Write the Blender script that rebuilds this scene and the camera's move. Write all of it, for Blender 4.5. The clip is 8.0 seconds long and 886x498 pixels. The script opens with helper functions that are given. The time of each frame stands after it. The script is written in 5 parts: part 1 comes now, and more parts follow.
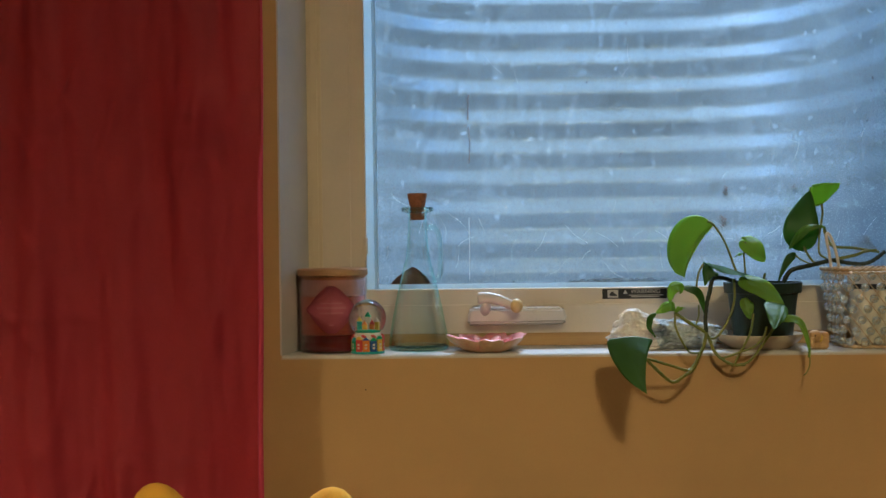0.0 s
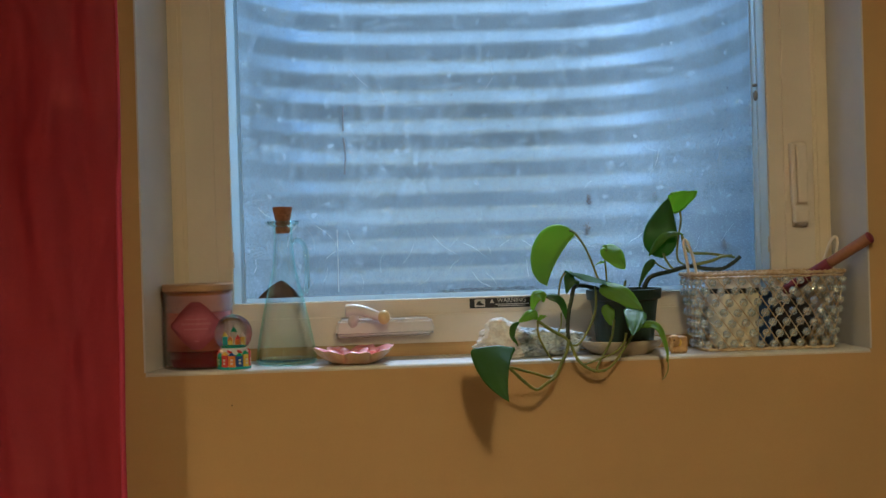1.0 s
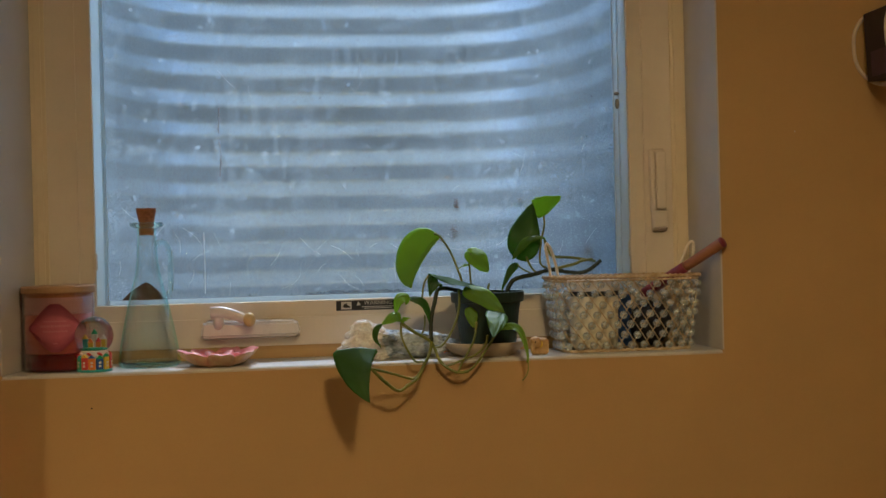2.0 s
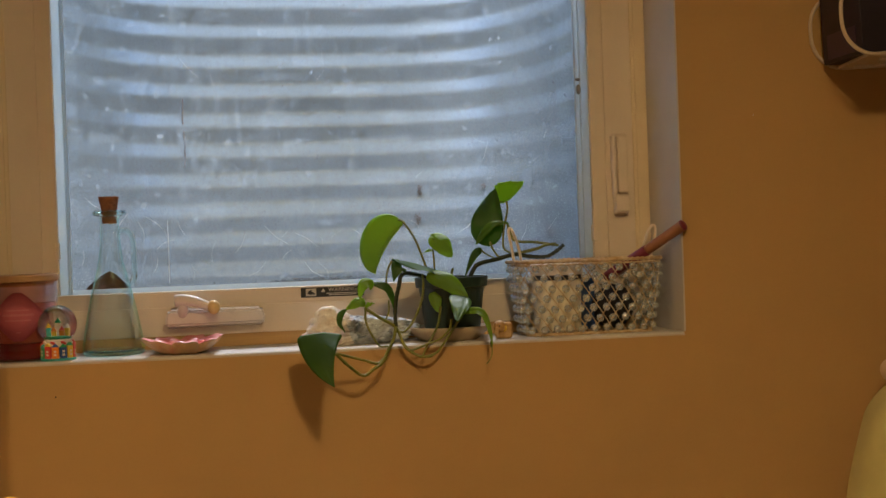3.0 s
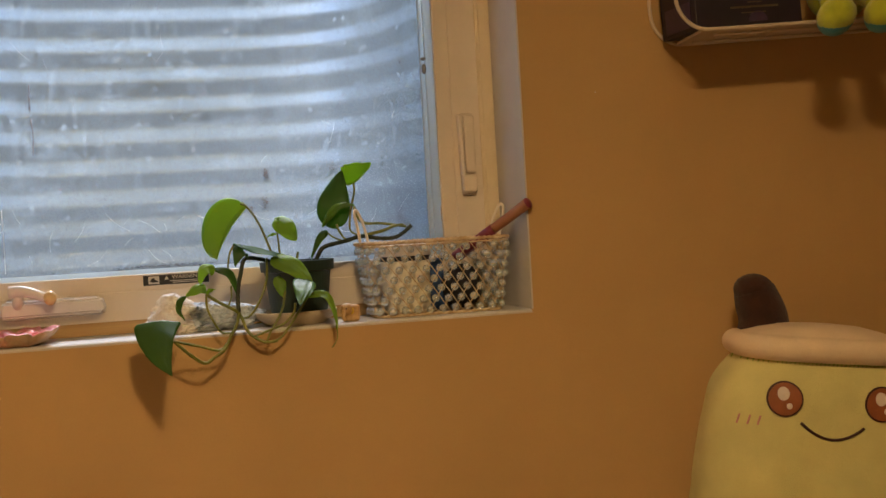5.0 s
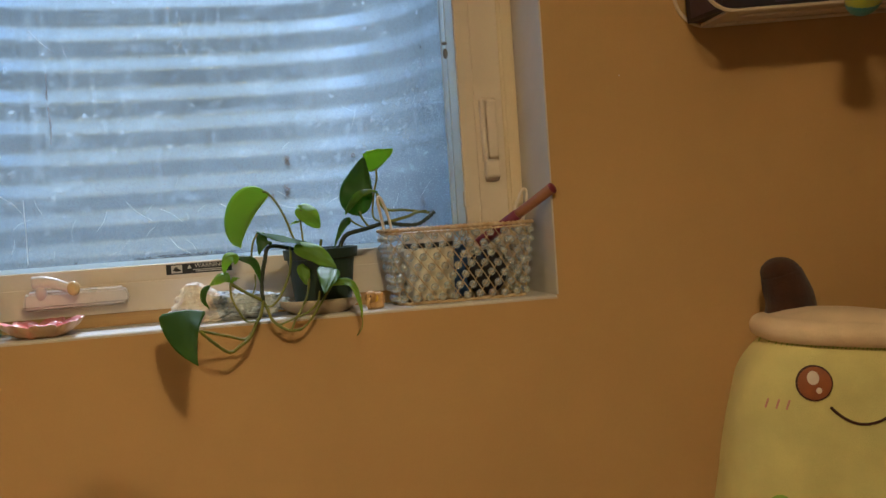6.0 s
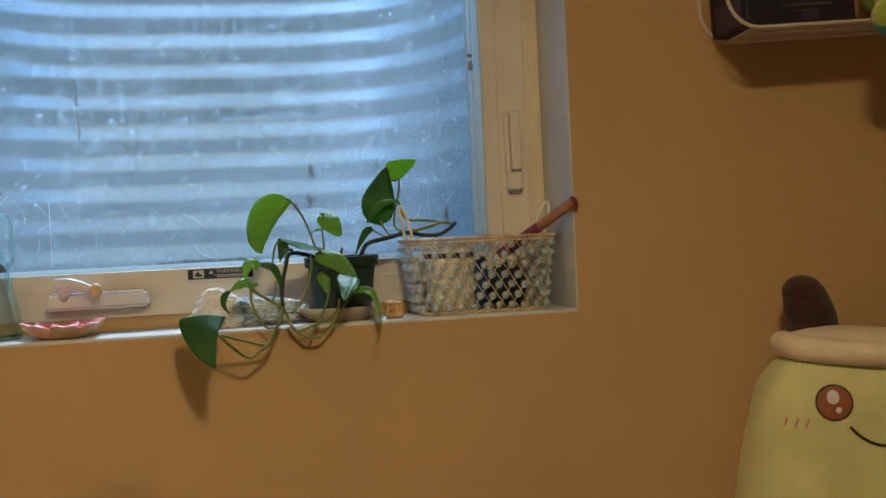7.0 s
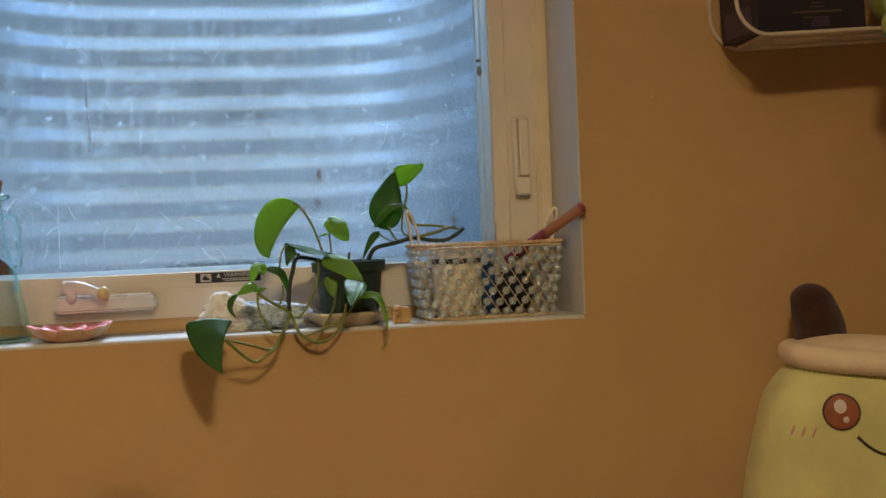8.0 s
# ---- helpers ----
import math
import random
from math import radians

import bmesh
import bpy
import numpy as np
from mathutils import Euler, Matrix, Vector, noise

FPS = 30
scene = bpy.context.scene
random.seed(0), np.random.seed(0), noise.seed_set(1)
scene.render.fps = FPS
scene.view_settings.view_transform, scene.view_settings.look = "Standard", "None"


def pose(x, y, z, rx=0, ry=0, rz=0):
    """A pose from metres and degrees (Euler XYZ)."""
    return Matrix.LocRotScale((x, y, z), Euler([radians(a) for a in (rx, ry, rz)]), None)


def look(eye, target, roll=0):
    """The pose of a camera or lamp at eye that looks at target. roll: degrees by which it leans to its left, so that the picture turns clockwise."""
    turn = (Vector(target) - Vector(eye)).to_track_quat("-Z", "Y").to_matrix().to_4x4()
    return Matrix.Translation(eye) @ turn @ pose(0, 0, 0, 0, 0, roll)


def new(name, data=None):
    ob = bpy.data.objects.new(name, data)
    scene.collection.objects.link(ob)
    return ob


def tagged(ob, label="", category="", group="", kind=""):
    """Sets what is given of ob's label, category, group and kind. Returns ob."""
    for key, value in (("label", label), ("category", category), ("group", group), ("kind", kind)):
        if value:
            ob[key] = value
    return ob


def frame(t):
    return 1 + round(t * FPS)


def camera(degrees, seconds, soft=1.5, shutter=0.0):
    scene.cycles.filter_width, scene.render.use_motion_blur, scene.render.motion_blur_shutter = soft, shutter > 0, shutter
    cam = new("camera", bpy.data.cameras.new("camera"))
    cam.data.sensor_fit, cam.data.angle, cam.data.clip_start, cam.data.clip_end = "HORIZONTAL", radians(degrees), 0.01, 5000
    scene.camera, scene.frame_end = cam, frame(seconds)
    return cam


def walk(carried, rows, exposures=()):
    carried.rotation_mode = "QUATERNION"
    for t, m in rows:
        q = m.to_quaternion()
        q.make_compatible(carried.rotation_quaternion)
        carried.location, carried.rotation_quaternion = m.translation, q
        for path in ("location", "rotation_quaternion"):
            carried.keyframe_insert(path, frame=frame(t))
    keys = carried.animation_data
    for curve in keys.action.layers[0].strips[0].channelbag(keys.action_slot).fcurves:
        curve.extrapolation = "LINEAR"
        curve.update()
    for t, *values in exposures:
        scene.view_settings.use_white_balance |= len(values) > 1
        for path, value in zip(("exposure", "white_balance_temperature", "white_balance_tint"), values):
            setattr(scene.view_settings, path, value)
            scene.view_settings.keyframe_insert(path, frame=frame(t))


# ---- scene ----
cam = camera(41.1, 8.0, soft=1.5)
PATH = [
    (0, (-0.071, 0.01, 1.37), (-0.143, 2.009, 1.356), -0.7),
    (0.5, (-0.051, 0.007, 1.364), (-0.072, 2.007, 1.372), -1.8),
    (1, (-0.015, 0.001, 1.377), (0.079, 1.999, 1.371), -1.7),
    (1.5, (0.01, -0.011, 1.374), (0.185, 1.982, 1.375), -1.5),
    (2, (0.036, -0.021, 1.374), (0.3, 1.962, 1.37), -1.4),
    (2.2, (0.036, -0.021, 1.353), (0.324, 1.958, 1.35), -1.8),
    (3.3, (0.061, -0.039, 1.361), (0.383, 1.935, 1.337), -2.2),
    (3.5, (0.095, -0.043, 1.365), (0.419, 1.93, 1.325), -2.9),
    (4, (0.142, -0.048, 1.361), (0.554, 1.908, 1.317), -3.4),
    (4.5, (0.132, -0.033, 1.343), (0.616, 1.907, 1.288), -3.4),
    (4.7, (0.127, -0.032, 1.347), (0.611, 1.908, 1.307), -3.2),
    (5.8, (0.15, -0.026, 1.332), (0.603, 1.921, 1.269), -4.0),
    (6, (0.113, -0.014, 1.349), (0.573, 1.931, 1.281), -3.9),
    (6.5, (0.125, -0.014, 1.34), (0.54, 1.941, 1.284), -3.0),
    (7, (0.122, -0.019, 1.336), (0.539, 1.937, 1.302), -2.7),
    (7.5, (0.115, -0.015, 1.351), (0.546, 1.938, 1.323), -2.4),
    (8, (0.129, -0.019, 1.345), (0.527, 1.94, 1.311), -2.3),
]
EXPOSURES = [(0.0, 2.68, 4700, 3), (1.0, 2.62, 4600, 2), (2.0, 2.43, 5200, 7), (3.3, 2.62, 6000, 15), (4.7, 2.9, 5950, 16), (5.8, 2.9, 5280, 9), (6.0, 2.88, 5080, 7), (6.5, 2.85, 4850, 4), (7.0, 2.82, 4620, 3), (7.5, 2.82, 4620, 3), (8.0, 2.85, 4850, 6)]
walk(cam, [(t, look(eye, target, roll)) for t, eye, target, roll in PATH], EXPOSURES)
SKY, LAMP, WELL_PHASE = 0.114, 8.7, 1.600

# world, sun, lamps ---------------------------------------------------------
world = bpy.data.worlds.new("sky")
scene.world = world
world.use_nodes = True
wn = world.node_tree
sky = wn.nodes.new("ShaderNodeTexSky")
sky.sky_type = "NISHITA"
sky.sun_disc = False
sky.sun_elevation, sky.sun_rotation = radians(48), radians(200)
sky.dust_density = 3.0
wn.links.new(sky.outputs[0], wn.nodes["Background"].inputs[0])
wn.nodes["Background"].inputs[1].default_value = SKY


def lamp(name, kind, m, power, colour, size):
    data = bpy.data.lights.new(name, kind)
    data.energy, data.color = power, colour
    if kind == "SUN":
        data.angle = size
    else:
        data.shadow_soft_size = size
    ob = new(name, data)
    ob.matrix_world = m
    return ob


lamp("sun", "SUN", look((2.2, 14, 16), (0.2, 3, 2)), 0.6, (1.0, 0.97, 0.93), radians(15))
lamp("ceiling_bulb", "POINT", pose(0.34, 0.13, 2.33), LAMP, (1.0, 0.68, 0.30), 0.100)
# added fill from the left: brightens the curtain's lower part
lamp("side_fill_bulb", "POINT", pose(-1.30, 0.60, 1.31), LAMP * 0.47, (1.0, 0.66, 0.28), 0.07)


# materials -----------------------------------------------------------------
def material(name, base, rough=0.6, vary=0.12, scale=30, fine=0, bump=0.1, metal=0.0, sheen=0.0, second=None, patch=0.5, stretch=(1, 1, 1), coat=0.0, sub=0.0):
    """A painted, woven or rough surface: two scales of colour variation and a fine relief."""
    m = bpy.data.materials.new(name)
    m.use_nodes = True
    nt = m.node_tree
    p = nt.nodes["Principled BSDF"]
    tc = nt.nodes.new("ShaderNodeTexCoord")
    mp = nt.nodes.new("ShaderNodeMapping")
    mp.inputs["Scale"].default_value = stretch
    nt.links.new(tc.outputs["Object"], mp.inputs[0])
    big = nt.nodes.new("ShaderNodeTexNoise")
    big.inputs["Scale"].default_value, big.inputs["Detail"].default_value = scale, 4
    small = nt.nodes.new("ShaderNodeTexNoise")
    small.inputs["Scale"].default_value, small.inputs["Detail"].default_value = fine or scale * 14, 3
    for n in (big, small):
        nt.links.new(mp.outputs[0], n.inputs["Vector"])
    ramp = nt.nodes.new("ShaderNodeValToRGB")
    other = second or tuple(c * (1 - 2 * vary) for c in base)
    ramp.color_ramp.elements[0].position, ramp.color_ramp.elements[1].position = patch - 0.18, patch + 0.18
    ramp.color_ramp.elements[0].color, ramp.color_ramp.elements[1].color = (*other, 1), (*base, 1)
    nt.links.new(big.outputs[0], ramp.inputs[0])
    grain = nt.nodes.new("ShaderNodeMapRange")
    grain.inputs["To Min"].default_value, grain.inputs["To Max"].default_value = 1 - vary, 1 + vary
    nt.links.new(small.outputs[0], grain.inputs[0])
    mul = nt.nodes.new("ShaderNodeVectorMath")
    mul.operation = "SCALE"
    nt.links.new(ramp.outputs[0], mul.inputs[0])
    nt.links.new(grain.outputs[0], mul.inputs["Scale"])
    nt.links.new(mul.outputs[0], p.inputs["Base Color"])
    rr = nt.nodes.new("ShaderNodeMapRange")
    rr.inputs["To Min"].default_value, rr.inputs["To Max"].default_value = max(0.02, rough - 0.1), min(1, rough + 0.1)
    nt.links.new(big.outputs[0], rr.inputs[0])
    nt.links.new(rr.outputs[0], p.inputs["Roughness"])
    p.inputs["Metallic"].default_value = metal
    p.inputs["Sheen Weight"].default_value = sheen
    p.inputs["Coat Weight"].default_value = coat
    if sub:
        p.inputs["Subsurface Weight"].default_value = sub
        p.inputs["Subsurface Scale"].default_value = 0.01
    if bump:
        b = nt.nodes.new("ShaderNodeBump")
        b.inputs["Strength"].default_value, b.inputs["Distance"].default_value = bump, 0.002
        nt.links.new(small.outputs[0], b.inputs["Height"])
        nt.links.new(b.outputs[0], p.inputs["Normal"])
    return m


def glass(name, colour, rough=0.02, ior=1.45):
    m = bpy.data.materials.new(name)
    m.use_nodes = True
    p = m.node_tree.nodes["Principled BSDF"]
    p.inputs["Base Color"].default_value = (*colour, 1)
    p.inputs["Transmission Weight"].default_value = 1
    p.inputs["Roughness"].default_value, p.inputs["IOR"].default_value = rough, ior
    return m


def thin_glass(name, colour, gloss=0.08, mirror=(1, 1, 1), sharp=3.0, edge=0.6):
    """A thin wall of glass: straight through, with a little mirror."""
    m = bpy.data.materials.new(name)
    m.use_nodes = True
    nt = m.node_tree
    nt.nodes.remove(nt.nodes["Principled BSDF"])
    t = nt.nodes.new("ShaderNodeBsdfTransparent")
    t.inputs[0].default_value = (*colour, 1)
    g = nt.nodes.new("ShaderNodeBsdfGlossy")
    g.inputs["Roughness"].default_value = 0.05
    g.inputs["Color"].default_value = (*mirror, 1)
    lw0 = nt.nodes.new("ShaderNodeLayerWeight")
    lw = nt.nodes.new("ShaderNodeMath")
    lw.operation = "MULTIPLY_ADD"
    cube = nt.nodes.new("ShaderNodeMath")
    cube.operation = "POWER"
    cube.inputs[1].default_value = sharp
    nt.links.new(lw0.outputs["Facing"], cube.inputs[0])
    nt.links.new(cube.outputs[0], lw.inputs[0])
    lw.inputs[1].default_value, lw.inputs[2].default_value = edge, gloss * 0.5
    mix = nt.nodes.new("ShaderNodeMixShader")
    nt.links.new(lw.outputs[0], mix.inputs[0])
    nt.links.new(t.outputs[0], mix.inputs[1])
    nt.links.new(g.outputs[0], mix.inputs[2])
    nt.links.new(mix.outputs[0], nt.nodes["Material Output"].inputs[0])
    return m


def dirty_pane(name):
    """Window glass with a dust film, specks, smears and faint dried drops."""
    m = thin_glass(name, (0.93, 0.96, 0.98))
    nt = m.node_tree
    out = nt.nodes["Material Output"]
    clear = out.inputs[0].links[0].from_socket
    tc = nt.nodes.new("ShaderNodeTexCoord")

    def field(scale, detail, lo, hi, top, stretch=(1, 1, 1), kind="ShaderNodeTexNoise"):
        mp = nt.nodes.new("ShaderNodeMapping")
        mp.inputs["Scale"].default_value = stretch
        nt.links.new(tc.outputs["Object"], mp.inputs[0])
        n = nt.nodes.new(kind)
        n.inputs["Scale"].default_value = scale
        if kind == "ShaderNodeTexNoise":
            n.inputs["Detail"].default_value = detail
        nt.links.new(mp.outputs[0], n.inputs["Vector"])
        r = nt.nodes.new("ShaderNodeMapRange")
        r.inputs["From Min"].default_value, r.inputs["From Max"].default_value = lo, hi
        r.inputs["To Max"].default_value = top
        nt.links.new(n.outputs[0], r.inputs[0])
        return r.outputs[0]

    def add(a, b):
        s = nt.nodes.new("ShaderNodeMath")
        s.operation, s.use_clamp = "ADD", True
        nt.links.new(a, s.inputs[0])
        nt.links.new(b, s.inputs[1])
        return s.outputs[0]

    film = field(9, 6, 0.0, 1.0, 0.11)
    fine = field(620, 2, 0.50, 0.76, 0.13)
    streaks = field(150, 4, 0.62, 0.80, 0.12, (1, 1, 0.08))
    wiped = field(34, 5, 0.56, 0.80, 0.12, (0.35, 1, 1.6))
    splash = field(70, 9, 0.62, 0.72, 0.22)
    dots = field(420, 0, 0.62, 0.72, 0.14)
    specks = field(130, 0, 0.13, 0.04, 0.6, kind="ShaderNodeTexVoronoi")
    rare = field(30, 3, 0.48, 0.62, 1.0)
    mul = nt.nodes.new("ShaderNodeMath")
    mul.operation = "MULTIPLY"
    nt.links.new(specks, mul.inputs[0])
    nt.links.new(rare, mul.inputs[1])
    smear = field(40, 8, 0.50, 0.85, 0.10, (1.6, 1, 0.7))
    # the splash zone: dust thickens towards the sash's lower rail
    sep = nt.nodes.new("ShaderNodeSeparateXYZ")
    nt.links.new(tc.outputs["Object"], sep.inputs[0])
    low = nt.nodes.new("ShaderNodeMapRange")
    low.inputs["From Min"].default_value, low.inputs["From Max"].default_value = 0.36, 0.08
    low.inputs["To Max"].default_value = 0.16
    nt.links.new(sep.outputs["Z"], low.inputs[0])
    # dust also thickens at the sides, mainly right, brightening the dark well there
    off = nt.nodes.new("ShaderNodeMath")
    off.operation = "ADD"
    off.inputs[1].default_value = -0.05
    nt.links.new(sep.outputs["X"], off.inputs[0])
    far = nt.nodes.new("ShaderNodeMath")
    far.operation = "ABSOLUTE"
    nt.links.new(off.outputs[0], far.inputs[0])
    rim = nt.nodes.new("ShaderNodeMapRange")
    rim.inputs["From Min"].default_value, rim.inputs["From Max"].default_value = 0.20, 0.56
    rim.inputs["To Max"].default_value = 0.26
    nt.links.new(far.outputs[0], rim.inputs[0])
    side_fade = nt.nodes.new("ShaderNodeMapRange")
    side_fade.inputs["From Min"].default_value, side_fade.inputs["From Max"].default_value = 0.50, 0.12
    side_fade.inputs["To Min"].default_value = 0.0
    nt.links.new(sep.outputs["Z"], side_fade.inputs[0])
    sides = nt.nodes.new("ShaderNodeMath")
    sides.operation = "MULTIPLY"
    nt.links.new(rim.outputs[0], sides.inputs[0])
    nt.links.new(side_fade.outputs[0], sides.inputs[1])
    total = add(add(add(film, fine), add(mul.outputs[0], smear)), add(low.outputs[0], sides.outputs[0]))
    total = add(total, add(add(streaks, wiped), add(splash, dots)))
    d = nt.nodes.new("ShaderNodeBsdfDiffuse")
    d.inputs[0].default_value = (0.62, 0.64, 0.64, 1)
    tr = nt.nodes.new("ShaderNodeBsdfTranslucent")
    tr.inputs[0].default_value = (0.78, 0.885, 0.94, 1)
    both = nt.nodes.new("ShaderNodeMixShader")
    both.inputs[0].default_value = 0.95
    nt.links.new(d.outputs[0], both.inputs[1])
    nt.links.new(tr.outputs[0], both.inputs[2])
    mix = nt.nodes.new("ShaderNodeMixShader")
    nt.links.new(total, mix.inputs[0])
    nt.links.new(clear, mix.inputs[1])
    nt.links.new(both.outputs[0], mix.inputs[2])
    nt.links.new(mix.outputs[0], out.inputs[0])
    return m


WALL = material("tan_wall_paint", (0.51, 0.320, 0.116), 0.75, 0.03, 5, 420, 0.12)
WHITE = material("white_ceiling_paint", (0.75, 0.73, 0.68), 0.8, 0.03, 4, 300, 0.1)
CARPET = material("grey_carpet", (0.22, 0.19, 0.16), 0.95, 0.2, 9, 500, 0.6)
REVEAL = material("grey_white_reveal_paint", (0.60, 0.57, 0.52), 0.7, 0.04, 9, 300, 0.15, second=(0.54, 0.51, 0.46))
VINYL = material("almond_vinyl", (0.74, 0.65, 0.52), 0.38, 0.03, 12, 200, 0.03)
VINYL_TRIM = material("almond_vinyl_stop", (0.74, 0.63, 0.43), 0.42, 0.03, 12, 200, 0.03)
HARDWARE = material("white_hardware_plastic", (0.72, 0.68, 0.64), 0.3, 0.03, 20, 300, 0.02)
KNOB = material("yellowed_plastic", (0.70, 0.52, 0.22), 0.3, 0.06, 60, 400, 0.02)
BARE_WOOD = material("bare_pine", (0.62, 0.42, 0.17), 0.55, 0.12, 14, 160, 0.15, stretch=(0.25, 1, 6), second=(0.50, 0.31, 0.11))
TRACK = material("daylit_glazing_strip", (0.78, 0.82, 0.85), 0.4, 0.06, 30, 300, 0.05)
# bluish translucency put in so the strips take on the daylight's colour
track_nodes = TRACK.node_tree
track_light = track_nodes.nodes.new("ShaderNodeBsdfTranslucent")
track_light.inputs[0].default_value = (0.78, 0.90, 0.96, 1)
track_mix = track_nodes.nodes.new("ShaderNodeMixShader")
track_mix.inputs[0].default_value = 0.62
track_nodes.links.new(track_nodes.nodes["Principled BSDF"].outputs[0], track_mix.inputs[1])
track_nodes.links.new(track_light.outputs[0], track_mix.inputs[2])
track_nodes.links.new(track_mix.outputs[0], track_nodes.nodes["Material Output"].inputs[0])
METAL_GREY = material("grey_clip_metal", (0.35, 0.35, 0.34), 0.45, 0.1, 60, 400, 0.05, metal=0.6)
PANE = dirty_pane("dusty_window_glass")
ZINC = material("galvanised_steel", (0.54, 0.61, 0.61), 0.36, 0.08, 9, 90, 0.10, metal=0.4, second=(0.47, 0.54, 0.55))
GRAVEL = material("gravel", (0.31, 0.34, 0.36), 0.9, 0.3, 30, 120, 0.8)
LAWN = material("winter_lawn", (0.16, 0.15, 0.08), 0.95, 0.25, 3, 60, 0.6)
SIDING = material("house_siding", (0.55, 0.52, 0.47), 0.8, 0.06, 3, 80, 0.1)
RED = material("red_curtain_cloth", (0.52, 0.036, 0.056), 0.66, 0.08, 4, 900, 0.15, second=(0.45, 0.028, 0.045), stretch=(1, 1, 0.25))
PINK_HEM = material("pink_red_hem", (0.50, 0.034, 0.085), 0.7, 0.08, 12, 900, 0.15)
BLACK = material("black_print", (0.015, 0.014, 0.013), 0.5, 0.05, 40, 300, 0.02)
PAPER = material("pale_print", (0.62, 0.58, 0.50), 0.6, 0.05, 40, 300, 0.02)
BOTTLE = thin_glass("aqua_glass", (0.975, 0.997, 0.993), 0.10, (0.58, 0.95, 0.92), 1.9, 0.95)
AQUA = glass("thick_aqua_glass", (0.80, 0.955, 0.93))
CORK = material("cork", (0.36, 0.155, 0.06), 0.85, 0.25, 260, 900, 0.6, second=(0.22, 0.08, 0.03))
JAR = thin_glass("pink_jar_glass", (0.97, 0.87, 0.87))
JAR_BASE = material("deep_red_glass", (0.15, 0.008, 0.014), 0.12, 0.1, 30, 200, 0.0, coat=0.5)
WAX = material("rose_wax", (0.70, 0.27, 0.20), 0.5, 0.08, 18, 200, 0.03, second=(0.60, 0.20, 0.15), sub=0.2)
PALE_BAND = material("pale_jar_band", (0.74, 0.60, 0.53), 0.6, 0.1, 14, 120, 0.05)
PINK_LABEL = material("pink_paper_label", (0.68, 0.18, 0.25), 0.55, 0.05, 30, 400, 0.05)
PALE_PINK = material("pale_pink_print", (0.72, 0.24, 0.30), 0.55, 0.05, 30, 400, 0.05)
LID_WOOD = material("jar_lid_wood", (0.50, 0.30, 0.13), 0.5, 0.12, 30, 300, 0.12, stretch=(0.3, 1, 3))
GLOBE = glass("globe_glass", (0.98, 0.98, 0.98), 0.0, 1.33)
CERAMIC = material("white_ceramic", (0.70, 0.64, 0.55), 0.25, 0.03, 30, 300, 0.02, coat=0.4)
C_RED = material("red_enamel", (0.62, 0.06, 0.05), 0.3, 0.05, 90, 500, 0.02)
C_YELLOW = material("yellow_enamel", (0.75, 0.50, 0.04), 0.3, 0.05, 90, 500, 0.02)
C_GREEN = material("green_enamel", (0.03, 0.36, 0.16), 0.3, 0.05, 90, 500, 0.02)
C_BLUE = material("blue_enamel", (0.03, 0.10, 0.36), 0.3, 0.05, 90, 500, 0.02)
C_ORANGE = material("orange_enamel", (0.75, 0.24, 0.03), 0.3, 0.05, 90, 500, 0.02)
C_TEAL = material("teal_enamel", (0.06, 0.42, 0.42), 0.3, 0.05, 90, 500, 0.02)
DISH = material("pink_glazed_clay", (0.74, 0.20, 0.21), 0.35, 0.12, 60, 300, 0.2, second=(0.84, 0.50, 0.46), patch=0.42, coat=0.3)
DISH_UNDER = material("cream_glazed_clay", (0.66, 0.47, 0.25), 0.45, 0.12, 50, 300, 0.12, second=(0.64, 0.26, 0.18), patch=0.4)
ROCK = material("white_crystal_rock", (0.88, 0.86, 0.82), 0.75, 0.2, 40, 260, 0.9, second=(0.58, 0.44, 0.32), patch=0.40)
ROCK_BLUE = material("blue_grey_crystal_rock", (0.72, 0.77, 0.80), 0.6, 0.3, 70, 300, 0.9, second=(0.22, 0.27, 0.31), patch=0.48)
POT = material("dark_green_plastic", (0.018, 0.045, 0.032), 0.45, 0.12, 30, 300, 0.03)
SOIL = material("potting_soil", (0.05, 0.033, 0.02), 0.95, 0.3, 90, 500, 0.8)
SAUCER = material("cream_stoneware", (0.60, 0.50, 0.34), 0.35, 0.08, 40, 300, 0.05, coat=0.2)
STEM = material("pothos_stem", (0.25, 0.24, 0.026), 0.45, 0.2, 40, 400, 0.1, second=(0.13, 0.17, 0.03))
STEM_DARK = material("pothos_woody_stem", (0.016, 0.032, 0.012), 0.55, 0.25, 60, 400, 0.2, second=(0.035, 0.04, 0.015))


def leaf_material(name, base, other):
    m = material(name, base, 0.50, 0.10, 26, 200, 0.10, second=other, coat=0.12)
    nt = m.node_tree
    p = nt.nodes["Principled BSDF"]
    p.inputs["Coat Roughness"].default_value = 0.38
    t = nt.nodes.new("ShaderNodeBsdfTranslucent")
    t.inputs[0].default_value = (base[0] * 2.2, base[1] * 2.0, base[2] * 1.2, 1)
    mix = nt.nodes.new("ShaderNodeMixShader")
    mix.inputs[0].default_value = 0.48
    nt.links.new(p.outputs[0], mix.inputs[1])
    nt.links.new(t.outputs[0], mix.inputs[2])
    nt.links.new(mix.outputs[0], nt.nodes["Material Output"].inputs[0])
    return m


